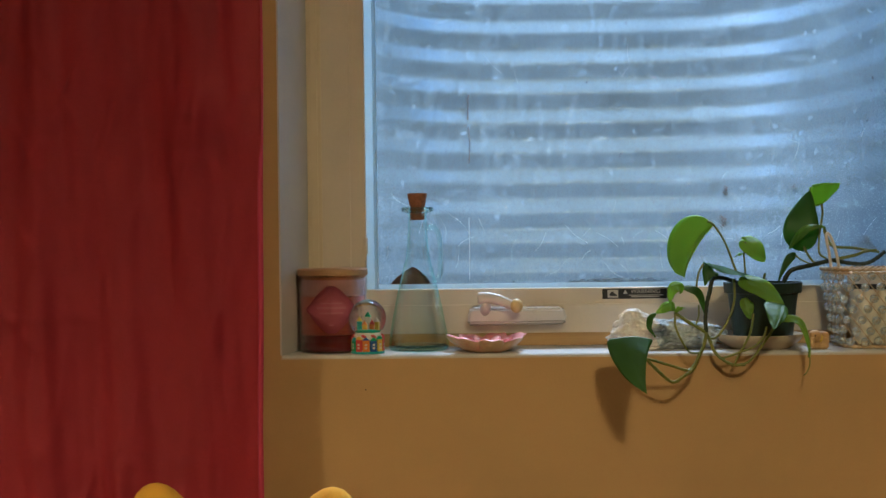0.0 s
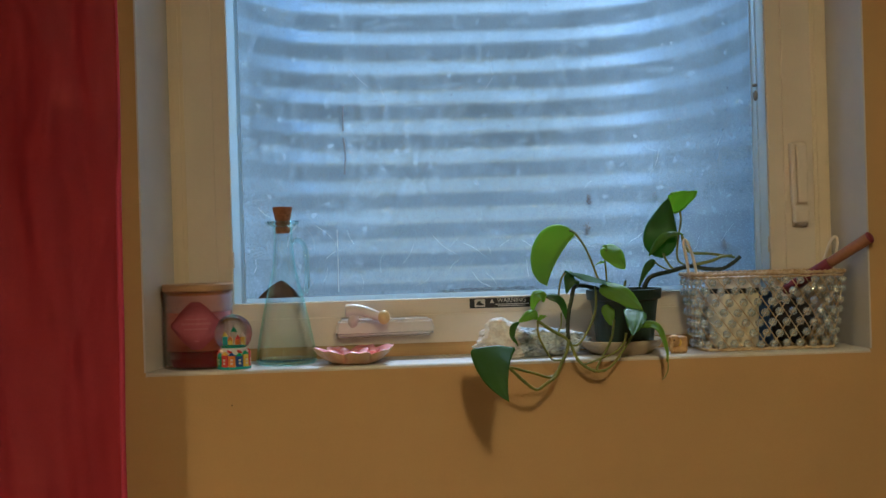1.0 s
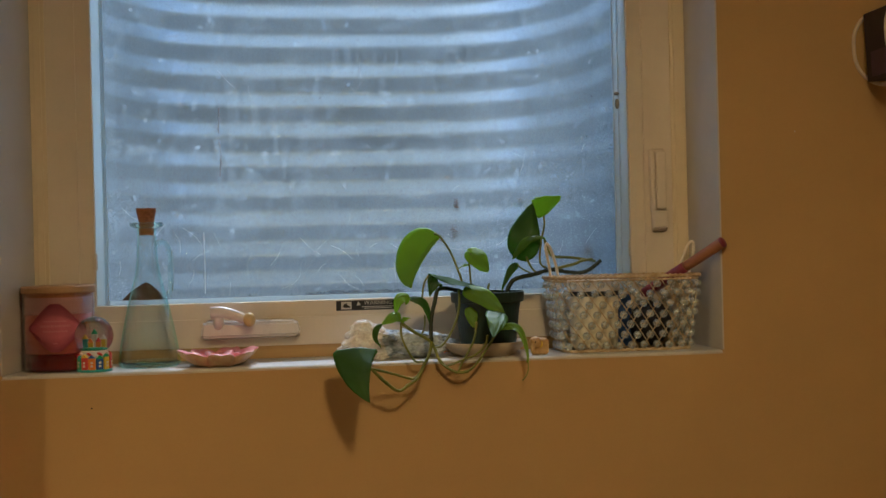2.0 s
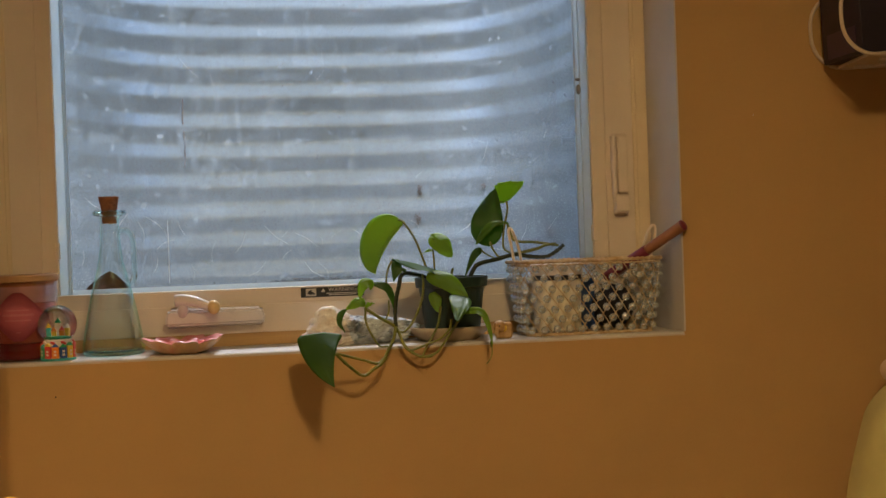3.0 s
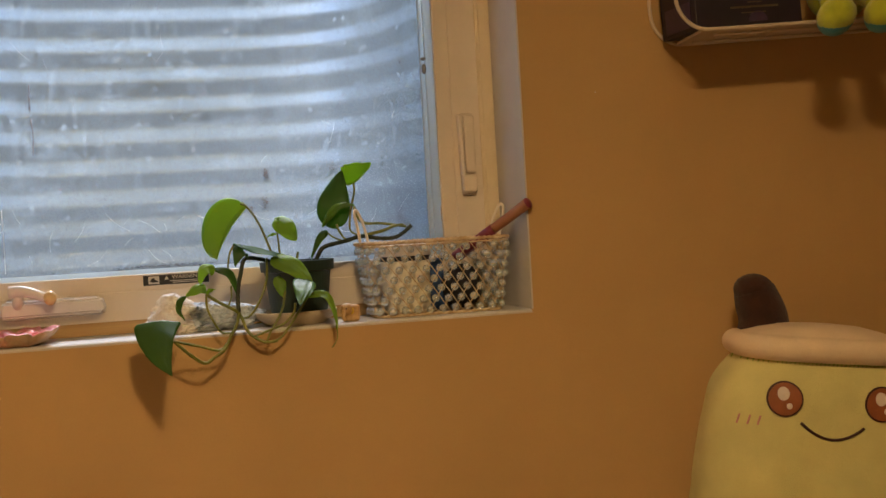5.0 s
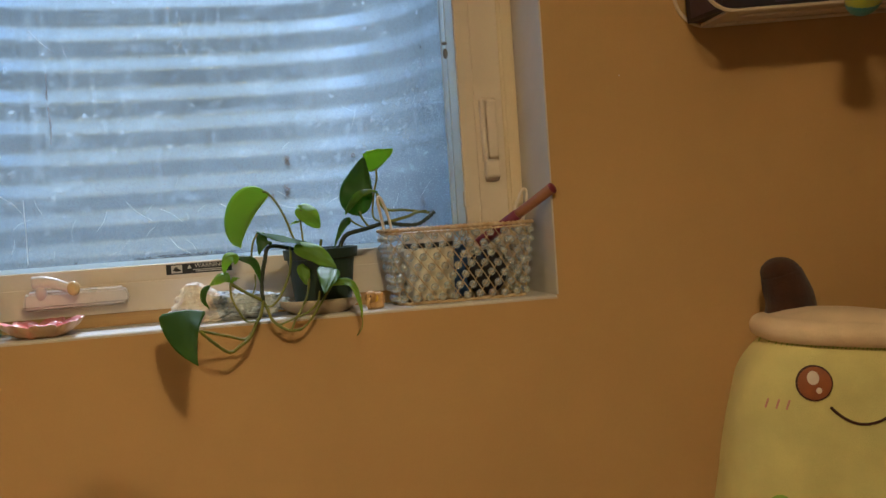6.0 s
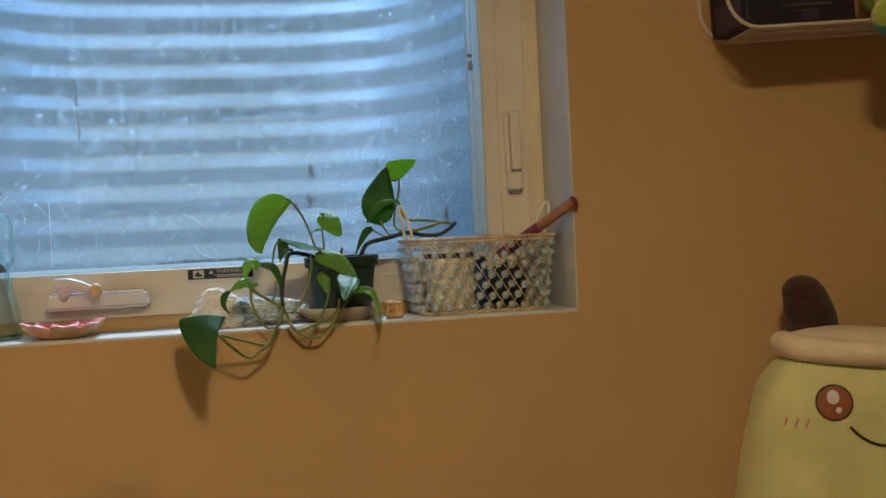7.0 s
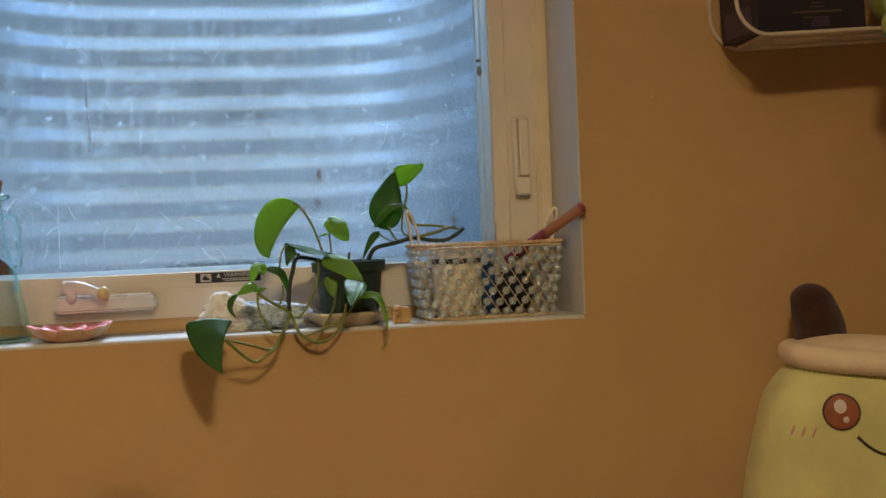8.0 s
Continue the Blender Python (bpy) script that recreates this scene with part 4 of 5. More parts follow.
PLANT_LEAVES = [
    ((0.2798, 1.845, 1.3899), (0.2273, 1.8, 1.3104), 0.0449, 0.0026, (-0.25, -1, 0.1), 1, (0.2385, 1.83, 1.3524), (0.6, 0.6, 0.05)),
    ((0.3279, 1.84, 1.3631), (0.3519, 1.82, 1.3319), 0.0133, 0.0186, (0.1, -1, 0.2), 1, None, (0.5, 0.6, 0.55)),
    ((0.323, 1.835, 1.3446), (0.3099, 1.82, 1.3424), 0.0026, 0.0022, (0, -1, 0.4), 1, None, (0.56, 0.66)),
    ((0.4249, 1.87, 1.3525), (0.4427, 1.9, 1.4422), 0.02, 0.0337, (-0.2, -1, 0.05), 0, (0.4278, 1.865, 1.397), (0.6, 0.74)),
    ((0.4007, 1.862, 1.3516), (0.4524, 1.85, 1.383), 0.0072, 0.0063, (0.1, -0.8, 0.6), 2, (0.4239, 1.852, 1.3967), (0.75, 0.75)),
    ((0.4477, 1.9, 1.4486), (0.497, 1.925, 1.4543), 0.0314, 0.0037, (0, -1, 0.1), 1, None, (0.36, 0.55, 0.22)),
    ((0.4067, 1.85, 1.3422), (0.3751, 1.83, 1.3006), 0.0062, 0.0071, (-0.3, -1, 0.2), 0, (0.3908, 1.84, 1.3428), (0.55, 0.75)),
    ((0.3309, 1.83, 1.3115), (0.2514, 1.775, 1.3327), 0.0087, 0.0261, (-0.1, -0.42, 0.9), 0, (0.2917, 1.8, 1.3266), (0.62, 0.62)),
    ((0.2641, 1.778, 1.3271), (0.2518, 1.765, 1.2988), 0.0086, 0.0171, (-0.35, -1, 0.15), 0, (0.2532, 1.768, 1.3267), (0.45, 0.75)),
    ((0.3117, 1.8, 1.3075), (0.3643, 1.755, 1.2623), 0.0155, 0.0146, (0.15, -1, 0.35), 1, (0.3489, 1.765, 1.297), (0.55, 0.55)),
    ((0.364, 1.757, 1.2699), (0.3377, 1.708, 1.2372), 0.0268, 0.0092, (0.15, -0.75, 0.65), 2, (0.3549, 1.725, 1.2572), (0.4, 0.75)),
    ((0.3192, 1.8, 1.2775), (0.3229, 1.79, 1.2473), 0.0104, 0.0095, (-0.1, -1, 0.1), 1, None, (0.5, 0.6)),
    ((0.3537, 1.765, 1.2461), (0.3955, 1.735, 1.1953), 0.0068, 0.0068, (0.4, -0.8, 0.4), 1, (0.3984, 1.745, 1.2678), (0.66, 0.66)),
    ((0.2209, 1.77, 1.2976), (0.1984, 1.755, 1.2746), 0.0077, 0.0128, (-0.1, -0.9, 0.5), 1, (0.1973, 1.755, 1.3091), (0.5, 0.6)),
    ((0.2203, 1.775, 1.2966), (0.2534, 1.77, 1.2475), 0.0077, 0.0069, (0.3, -0.8, 0.5), 0, (0.2539, 1.77, 1.2995), (0.66, 0.75)),
    ((0.2044, 1.76, 1.2741), (0.1758, 1.74, 1.2597), 0.0051, 0.0127, (-0.1, -0.9, 0.45), 1, (0.1881, 1.745, 1.2755), (0.5, 0.6)),
    ((0.2054, 1.757, 1.2633), (0.2169, 1.75, 1.268), 0.0042, 0.0042, (0, -0.8, 0.5), 1, None, (0.56, 0.66)),
    ((0.1758, 1.74, 1.2597), (0.1715, 1.72, 1.2288), 0.005, 0.005, (0.3, -1, 0.1), 0, (0.1556, 1.73, 1.2488), (0.66, 0.75)),
    ((0.136, 1.7, 1.2312), (0.1486, 1.645, 1.1557), 0.0364, 0.0332, (-0.05, -1, 0.5), 0, (0.1358, 1.665, 1.1947), ('blunt', 1.9, 0.7)),
]
PLANT_STEMS = [
    (0.0018, [(0.3135, 1.84, 1.3165), (0.3021, 1.845, 1.3517), (0.2915, 1.845, 1.3735), (0.2789, 1.845, 1.3908), (0.2709, 1.842, 1.3946)]),
    (0.0016, [(0.3273, 1.84, 1.307), (0.3264, 1.84, 1.3285), (0.3254, 1.84, 1.3454), (0.3279, 1.84, 1.3622)]),
    (0.0032, [(0.3127, 1.83, 1.3008), (0.2918, 1.81, 1.3073), (0.2737, 1.79, 1.3102), (0.2651, 1.78, 1.3064), (0.2606, 1.775, 1.2905), (0.2554, 1.772, 1.2712), (0.2526, 1.77, 1.2484), (0.2531, 1.765, 1.2299)]),
    (0.0025, [(0.2531, 1.765, 1.2299), (0.2474, 1.755, 1.2114), (0.2378, 1.745, 1.1967), (0.2281, 1.735, 1.1797), (0.2125, 1.728, 1.1697), (0.1964, 1.725, 1.1618), (0.1747, 1.71, 1.1786), (0.1545, 1.7, 1.1994)]),
    (0.0021, [(0.232, 1.74, 1.1866), (0.2198, 1.735, 1.1777), (0.1965, 1.722, 1.1853), (0.1753, 1.71, 1.1925), (0.1545, 1.7, 1.1994)]),
    (0.0019, [(0.3031, 1.81, 1.3068), (0.3001, 1.79, 1.2813), (0.293, 1.78, 1.2587), (0.2796, 1.775, 1.2339), (0.2676, 1.77, 1.222), (0.258, 1.768, 1.221)]),
    (0.0016, [(0.2524, 1.778, 1.331), (0.2459, 1.777, 1.3202), (0.2429, 1.777, 1.3083), (0.2404, 1.777, 1.2897)]),
    (0.0014, [(0.2447, 1.778, 1.2698), (0.2438, 1.776, 1.2528), (0.2382, 1.776, 1.2386)]),
    (0.0024, [(0.2053, 1.757, 1.2608), (0.2258, 1.762, 1.246), (0.249, 1.765, 1.2319), (0.2569, 1.765, 1.2204), (0.263, 1.755, 1.2021), (0.2755, 1.75, 1.1899), (0.2894, 1.748, 1.1834), (0.3064, 1.748, 1.1841)]),
    (0.0017, [(0.2061, 1.757, 1.259), (0.2061, 1.755, 1.2406), (0.2133, 1.75, 1.2212), (0.2248, 1.747, 1.2032), (0.238, 1.746, 1.2017)]),
    (0.0018, [(0.3262, 1.785, 1.256), (0.3193, 1.77, 1.2321), (0.3088, 1.76, 1.2136), (0.2972, 1.752, 1.1978), (0.2903, 1.748, 1.1841)]),
    (0.0018, [(0.3363, 1.745, 1.2386), (0.3326, 1.748, 1.2233), (0.3187, 1.75, 1.2095), (0.2989, 1.75, 1.2021), (0.2783, 1.75, 1.1948), (0.2681, 1.75, 1.1937)]),
    (0.0019, [(0.3567, 1.762, 1.2452), (0.3427, 1.752, 1.2277), (0.3298, 1.75, 1.2098), (0.317, 1.749, 1.1935), (0.3047, 1.748, 1.185), (0.286, 1.748, 1.1827)]),
    (0.0034, [(0.3827, 1.835, 1.2957), (0.3897, 1.835, 1.3115), (0.4001, 1.836, 1.32), (0.4308, 1.845, 1.3259), (0.4623, 1.85, 1.3327), (0.4874, 1.852, 1.328), (0.5143, 1.856, 1.3269), (0.5323, 1.86, 1.3345), (0.5464, 1.862, 1.345)]),
    (0.0026, [(0.4641, 1.85, 1.3335), (0.4854, 1.854, 1.3372), (0.5031, 1.858, 1.3411), (0.5159, 1.86, 1.3461), (0.5333, 1.862, 1.3473)]),
    (0.0023, [(0.4531, 1.86, 1.3814), (0.4588, 1.86, 1.363), (0.4686, 1.86, 1.3535), (0.495, 1.862, 1.3516), (0.5189, 1.865, 1.3479), (0.5387, 1.866, 1.3444)]),
    (0.0018, [(0.4624, 1.905, 1.4205), (0.461, 1.895, 1.4052), (0.451, 1.875, 1.38), (0.4446, 1.86, 1.3544), (0.4446, 1.852, 1.3416), (0.4541, 1.85, 1.3349)]),
    (0.0019, [(0.4246, 1.868, 1.3534), (0.4263, 1.858, 1.3433), (0.4319, 1.85, 1.3321), (0.4377, 1.847, 1.3283)]),
    (0.0014, [(0.4058, 1.85, 1.3413), (0.4136, 1.849, 1.3347), (0.4247, 1.846, 1.3288), (0.4327, 1.845, 1.3267)]),
    (0.0022, [(0.3516, 1.83, 1.2955), (0.3529, 1.83, 1.3061), (0.355, 1.83, 1.314)]),
    (0.0016, [(0.3374, 1.83, 1.2979), (0.3378, 1.83, 1.3067)]),
    (0.001, [(0.3958, 1.736, 1.1969), (0.3947, 1.733, 1.1836), (0.3898, 1.731, 1.1739), (0.3851, 1.73, 1.1691)]),
]
potted_plant()


def figurine():
    bm = box(-0.014, 0.013, -0.009, 0.010, 0.0, 0.026, 0.005, seg=3)
    ball(0.0105, (-0.008, -0.005, 0.019), (1, 0.9, 0.95), bm=bm)
    ball(0.005, (-0.015, -0.008, 0.022), (0.5, 1, 1), bm=bm)
    ball(0.0013, (-0.010, -0.0145, 0.021), bm=bm, u=8, v=6, index=1)
    ball(0.0048, (-0.001, -0.0095, 0.017), (0.8, 0.35, 1.2), bm=bm, index=2)
    tube(spline([(-0.013, -0.012, 0.018), (-0.015, -0.014, 0.009), (-0.013, -0.013, 0.002)], 4), 0.0035, 8, bm=bm, taper=0.3)
    solid("carved_figurine", bm, [FIGURE, EYE_DARK, C_YELLOW], "little carved yellow wooden elephant", "figurine", smooth=True, loc=(0.431, 1.812, SILL))


figurine()


def basket():
    cx, cy = 0.5765, 1.853
    hb, ht, dep_b, dep_t, h = 0.1030, 0.1200, 0.046, 0.051, 0.121
    root = thing("beaded_basket", (cx, cy, SILL), "cane lattice basket threaded with clear glass beads", "basket")

    def outline(s, w, grow=0.0):
        """A point of the rounded outline, s along its length 0..1, w up its height 0..1, and the way out."""
        a, b = hb + (ht - hb) * w + grow, dep_b + (dep_t - dep_b) * w + grow
        r = 0.020
        straight = [2 * (a - r), 2 * (b - r)]
        arc = math.pi * r / 2
        d = s % 1 * (2 * sum(straight) + 4 * arc)
        segs = [("l", (-(a - r), -b), (1, 0), straight[0]), ("c", (a - r, -(b - r)), -90, arc), ("l", (a, -(b - r)), (0, 1), straight[1]), ("c", (a - r, b - r), 0, arc),
                ("l", (a - r, b), (-1, 0), straight[0]), ("c", (-(a - r), b - r), 90, arc), ("l", (-a, b - r), (0, -1), straight[1]), ("c", (-(a - r), -(b - r)), 180, arc)]
        for kind, p, q, size in segs:
            if d <= size:
                if kind == "l":
                    return Vector((p[0] + q[0] * d, p[1] + q[1] * d, h * w)), Vector((q[1], -q[0], 0))
                t = radians(q) + d / r
                return Vector((p[0] + r * math.cos(t), p[1] + r * math.sin(t), h * w)), Vector((math.cos(t), math.sin(t), 0))
            d -= size
        return Vector((-(a - r), -b, h * w)), Vector((0, -1, 0))

    def band(name, w, thick, turns, grow):
        """Two strands wound round each other."""
        for half in (0, 1):
            pts = []
            for i in range(200):
                p, out = outline(i / 200, w, grow)
                t = 2 * math.pi * turns * i / 200 + math.pi * half
                pts.append(p + out * thick * 0.55 * math.cos(t) + Vector((0, 0, thick * 0.55 * math.sin(t))))
            part(name, tube(pts, thick * 0.62, 6, closed=True), CANE, root, smooth=True)

    band("rim", 0.985, 0.0030, 40, 0.001)
    band("rim", 0.94, 0.0016, 30, 0.0)
    band("foot_band", 0.022, 0.0026, 34, 0.0)
    bm = bmesh.new()
    ring = [bm.verts.new(outline(i / 64, 0.015, -0.001)[0]) for i in range(64)]
    f = bm.faces.new(ring)
    bmesh.ops.solidify(bm, geom=[f], thickness=0.002)
    part("bottom", bm, CANE, root)
    COLS, ROWS_N = 28, 7
    lat = bmesh.new()
    for i in range(COLS):
        for sign in (-1, 1):
            pts = []
            for k in range(29):
                w = 0.03 + 0.92 * k / 28
                p, out = outline((i + sign * w * ROWS_N * 0.5 / 0.96) / COLS + 2, w)
                pts.append(p + out * (0.0006 * sign))
            tube(pts, 0.0008, 5, bm=lat)
    tagged(part("lattice", lat, CANE, root, "crossing split-cane strands", smooth=True), kind="stuff")
    one = ball(0.0064, u=16, v=10)
    data = mesh_of("bead", one, BEAD, True)
    for j in range(ROWS_N):
        w = 0.085 + j * 0.96 / ROWS_N * 0.985
        for i in range(COLS):
            p, out = outline((i + 0.5 * (j % 2) + 0.25) / COLS, w, 0.0005)
            ob = new("bead", data)
            ob.parent = root
            ob.location = p + out * random.uniform(0.0, 0.0015) + Vector((0, 0, random.uniform(-0.0012, 0.0012)))
    for pts, look_ in (([(-0.1200, -0.022, 0.112), (-0.1245, -0.022, 0.145), (-0.1285, -0.022, 0.168), (-0.1255, -0.021, 0.1745), (-0.1195, -0.020, 0.165), (-0.1120, -0.018, 0.142), (-0.1060, -0.016, 0.112)], OFFWHITE),
                       ([(0.1000, 0.012, 0.112), (0.1080, 0.012, 0.140), (0.1180, 0.012, 0.164), (0.1255, 0.012, 0.1725), (0.1300, 0.013, 0.165), (0.1260, 0.014, 0.140), (0.1180, 0.014, 0.112)], OFFWHITE)):
        part("handle", tube(spline(pts, 7), 0.0024, 8), look_, root, "looped cord handle", smooth=True)

    # what the basket holds
    jar = thing("cream_jar", (cx - 0.045, cy + 0.004, SILL + 0.004), "cream tub with an off-white lid inside the basket", "tub")
    part("tub", lathe([(0, 0), (0.036, 0), (0.038, 0.003), (0.040, 0.082), (0.039, 0.084), (0, 0.084)], 36), CREAM, jar, smooth=False)
    part("gap_band", lathe([(0.0385, 0.0845), (0.0405, 0.0845), (0.0405, 0.092), (0.0385, 0.092)], 36), BLACK, jar)
    part("lid", lathe([(0, 0.0925), (0.0425, 0.0925), (0.043, 0.094), (0.043, 0.108), (0.041, 0.1105), (0, 0.111)], 36), OFFWHITE, jar, "off-white screw lid")
    bm = ball(0.036, (0, 0, 0.036), (1.0, 0.85, 1.0), u=24, v=16)
    for v in bm.verts:
        v.co += v.co.normalized() * 0.005 * noise.noise(v.co * 60)
    low = min(v.co.z for v in bm.verts)
    for v in bm.verts:
        v.co.z -= low
    solid("dark_pouch", bm, DARK_CLOTH, "crumpled dark cloth pouch inside the basket", "pouch", smooth=True, loc=(cx + 0.050, cy + 0.008, SILL + 0.004))
    bm = box(-0.016, 0.016, -0.006, 0.006, 0, 0.085, 0.003)
    solid("blue_tube", bm, BLUE_ITEM, "blue plastic tube standing inside the basket", "tube", loc=(cx + 0.004, cy + 0.012, SILL + 0.004))

    brush = thing("hairbrush", (0.6188, 1.865, 1.2877), "wooden-handled hairbrush leaning in the basket", "hairbrush")
    brush.rotation_mode = 'QUATERNION'
    brush.rotation_quaternion = Vector((0.596, -0.627, 0.502)).to_track_quat('Z', 'Y')
    part("handle", tube(spline([(0, 0, 0.088), (0, 0, 0.12), (0, 0, 0.150), (0, 0, 0.164)], 5), 0.0082, 14, taper=-0.12), BRUSH_WOOD, brush, "wooden handle", smooth=True)
    part("handle_end", ball(0.0095, (0, 0, 0.164), (1, 1, 0.45)), MAROON, brush, smooth=True)
    part("collar", lathe([(0.0086, 0.056), (0.0094, 0.060), (0.0090, 0.088), (0.0080, 0.089), (0.0078, 0.056)], 20), MAROON, brush, "maroon plastic collar", smooth=True)
    part("head", box(-0.013, 0.013, -0.008, 0.008, 0.0, 0.064, 0.006, seg=3), MAROON, brush, smooth=True)


basket()

# a dried leaf caught outside behind the bottle
bm = bmesh.new()
rows = []
for i in range(13):
    t = i / 12
    w = 0.042 * (1 - t) ** 0.75 * (1 - 0.25 * (1 - t) ** 6)
    rows.append([bm.verts.new((w * q + 0.006 * t, 0.010 * (1 - q * q) * math.sin(3 * t) + 0.004 * noise.noise((q * 3, t * 4, 0)), 0.036 * t)) for q in (-1, -0.6, -0.25, 0, 0.25, 0.6, 1)])
for lo, hi in zip(rows, rows[1:]):
    for k in range(6):
        bm.faces.new((lo[k], lo[k + 1], hi[k + 1], hi[k]))
bmesh.ops.solidify(bm, geom=list(bm.faces), thickness=0.0012)
solid("dried_leaf", bm, DEBRIS, "curled brown dried leaf leaning on the glass", "leaf", smooth=True, loc=(-0.196, 1.946, 1.292))

# pale strands and scratches on the outside of the glass, a root hanging down the well
bm = tube(spline([(-0.098, 1.9778, 1.305), (-0.0975, 1.9778, 1.36), (-0.098, 1.9778, 1.408)], 5), 0.0007, 5)
for i in range(46):
    x, z = random.uniform(-0.24, 0.58), random.uniform(1.30, 1.40) if i % 3 else random.uniform(1.35, 1.75)
    a, l = random.uniform(-1.2, 1.2), random.uniform(0.012, 0.05)
    dx, dz = l * math.sin(a), l * math.cos(a)
    bend = random.uniform(-0.12, 0.12)
    tube(spline([(x, 1.9778, z), (x + dx * 0.5 - dz * bend, 1.9778, z + dz * 0.5 + dx * bend), (x + dx, 1.9778, z + dz)], 4), random.uniform(0.00016, 0.00036), 4, bm=bm)
solid("cobweb_strands", bm, PALE_STRAND, "pale cobweb strands and scratches on the glass", "cobweb", kind="stuff")
solid("root_strand", tube(spline([(-0.107, 2.695, 1.545), (-0.104, 2.69, 1.59), (-0.108, 2.695, 1.64), (-0.106, 2.69, 1.70)], 5), 0.0022, 6), DEBRIS, "thin dark root hanging on the well's wall", "root", smooth=True)
for x, z, m in ((0.846, 1.544, PAPER), (-0.253, 1.148, DUST)):
    solid("wall_pin", ball(0.0011, (0, 0, 0), (1, 0.5, 1.2), u=8, v=6), m, "tiny pin head in the painted wall", "pin", smooth=True, loc=(x, FACE - 0.0002, z))

# the wall shelf -------------------------------------------------------------
def wall_shelf():
    tilt = Matrix.Translation((0.951, FACE, 1.615)) @ pose(0, 0, 0, 0, -2.7, 0)   # it hangs a little askew
    root = thing("wall_shelf", (0.951, FACE, 1.615), "cream wire wall shelf with rounded ends", "shelf")
    root.matrix_basis = tilt
    wdt, hgt, dep, r = 0.448, 0.120, 0.156, 0.052

    def loop(y, inset=0.0):
        pts = []
        for cx, cz, a0 in ((wdt - r, r, -90), (wdt - r, hgt - r, 0), (r, hgt - r, 90), (r, r, 180)):
            for i in range(9):
                a = radians(a0 + 90 * i / 8)
                flare = 0.027 * (y / dep) * (1 if cx < wdt / 2 else -1)     # the front stands wider than the back
                pts.append((cx + flare + (r - inset) * math.cos(a), y, cz + (r - inset) * math.sin(a)))
        return pts
    for name, y in (("back_ring", -0.004), ("front_ring", -dep)):
        part(name, tube(loop(y), 0.0031, 10, closed=True), SHELF_WHITE, root, smooth=True)
    bm = box(r * 0.8, wdt - r * 0.8, -dep + 0.004, -0.006, -0.001, 0.004, 0.001)
    for v in bm.verts:
        v.co.x += 0.027 * (v.co.y / dep) * (1 if v.co.x < wdt / 2 else -1)
    part("shelf_board", bm, SHELF_WHITE, root)
    for y in (-0.115, -0.040):
        part("rail", tube([(r, y, -0.003), (wdt - r, y, -0.003)], 0.0022, 8), SHELF_WHITE, root, smooth=True)
    b = thing("game_box", (0, 0, 0), "dark game box with faded gold print on the shelf", "box")
    b.matrix_basis = tilt @ Matrix.Translation((0.012, -0.079, 0.0045))
    part("carton", box(0.0, 0.180, -0.062, 0.062, 0.0, 0.108, 0.0008), BOX_DARK, b)
    part("end_print", box(-0.0012, -0.0004, -0.045, 0.045, 0.006, 0.045, 0.0001), BOX_PURPLE, b)
    part("front_print", extrude_outline([(0.104 + 0.016 * math.cos(radians(a)), 0.006 + 0.016 * math.sin(radians(a))) for a in range(0, 181, 15)], -0.0632, -0.0624), BOX_PURPLE, b)
    for i, (x0, x1, z) in enumerate(((0.058, 0.140, 0.0270), (0.088, 0.112, 0.0350), (0.092, 0.106, 0.0410), (0.076, 0.118, 0.0190))):
        part("print_bar", box(x0, x1, -0.0632, -0.0624, z, z + (0.0030 if i == 0 else 0.0016)), GOLD_PRINT, b)
    # soft toy whose legs hang over the shelf's edge
    toy = thing("octopus_toy", (0, 0, 0), "lime and teal stuffed octopus toy on the shelf", "soft toy")
    toy.matrix_basis = tilt @ Matrix.Translation((0.290, -0.093, 0.0060))
    part("body", ball(0.052, (0, 0, 0.050), (1, 0.9, 0.95), u=28, v=18), LIME_PLUSH, toy, smooth=True)
    for dx, dy, k in ((-0.110, -0.160, 0.93), (-0.032, -0.164, 0.96), (0.046, -0.160, 0.98), (0.100, -0.04, 0.9)):
        bm = tube(spline([(dx * 0.35, dy * 0.3, 0.040), (dx * 0.7, dy * 0.65, 0.030), (dx, dy, 0.002)], 4), 0.023 * k, 16)
        ball(0.0285 * k, (dx, dy, -0.012), (1.05, 1.25, 0.92), bm=bm, u=22, v=14, turn=pose(0, 0, 0, -25, 0, 0))
        leg = part("leg", bm, LIME_PLUSH, toy, smooth=True)
        part("underside", ball(0.0280 * k, (dx + 0.001, dy + 0.004, -0.0160), (1.02, 1.2, 0.9), u=22, v=14, turn=pose(0, 0, 0, -25, 0, 0)), TEAL_PLUSH, leg, "teal plush underside", smooth=True)


wall_shelf()


# stuffed toys and what they sit on -----------------------------------------
BED = 0.66


def bed():
    b = thing("bed", (0.2, 1.30, 0), "bed with grey bedding along the wall", "bed")
    part("mattress", box(-1.0, 1.6, -0.45, 0.46, 0.42, BED, 0.05, seg=3), BEDDING, b, smooth=True)
    part("bed_base", box(-0.98, 1.58, -0.43, 0.45, 0.12, 0.42, 0.01), BEDDING, b)
    for x in (-0.93, 1.53):
        for y in (-0.38, 0.40):
            part("leg", lathe([(0, 0), (0.025, 0), (0.03, 0.12), (0, 0.12)], 16, centre=(x, y)), BARE_WOOD, b)


bed()


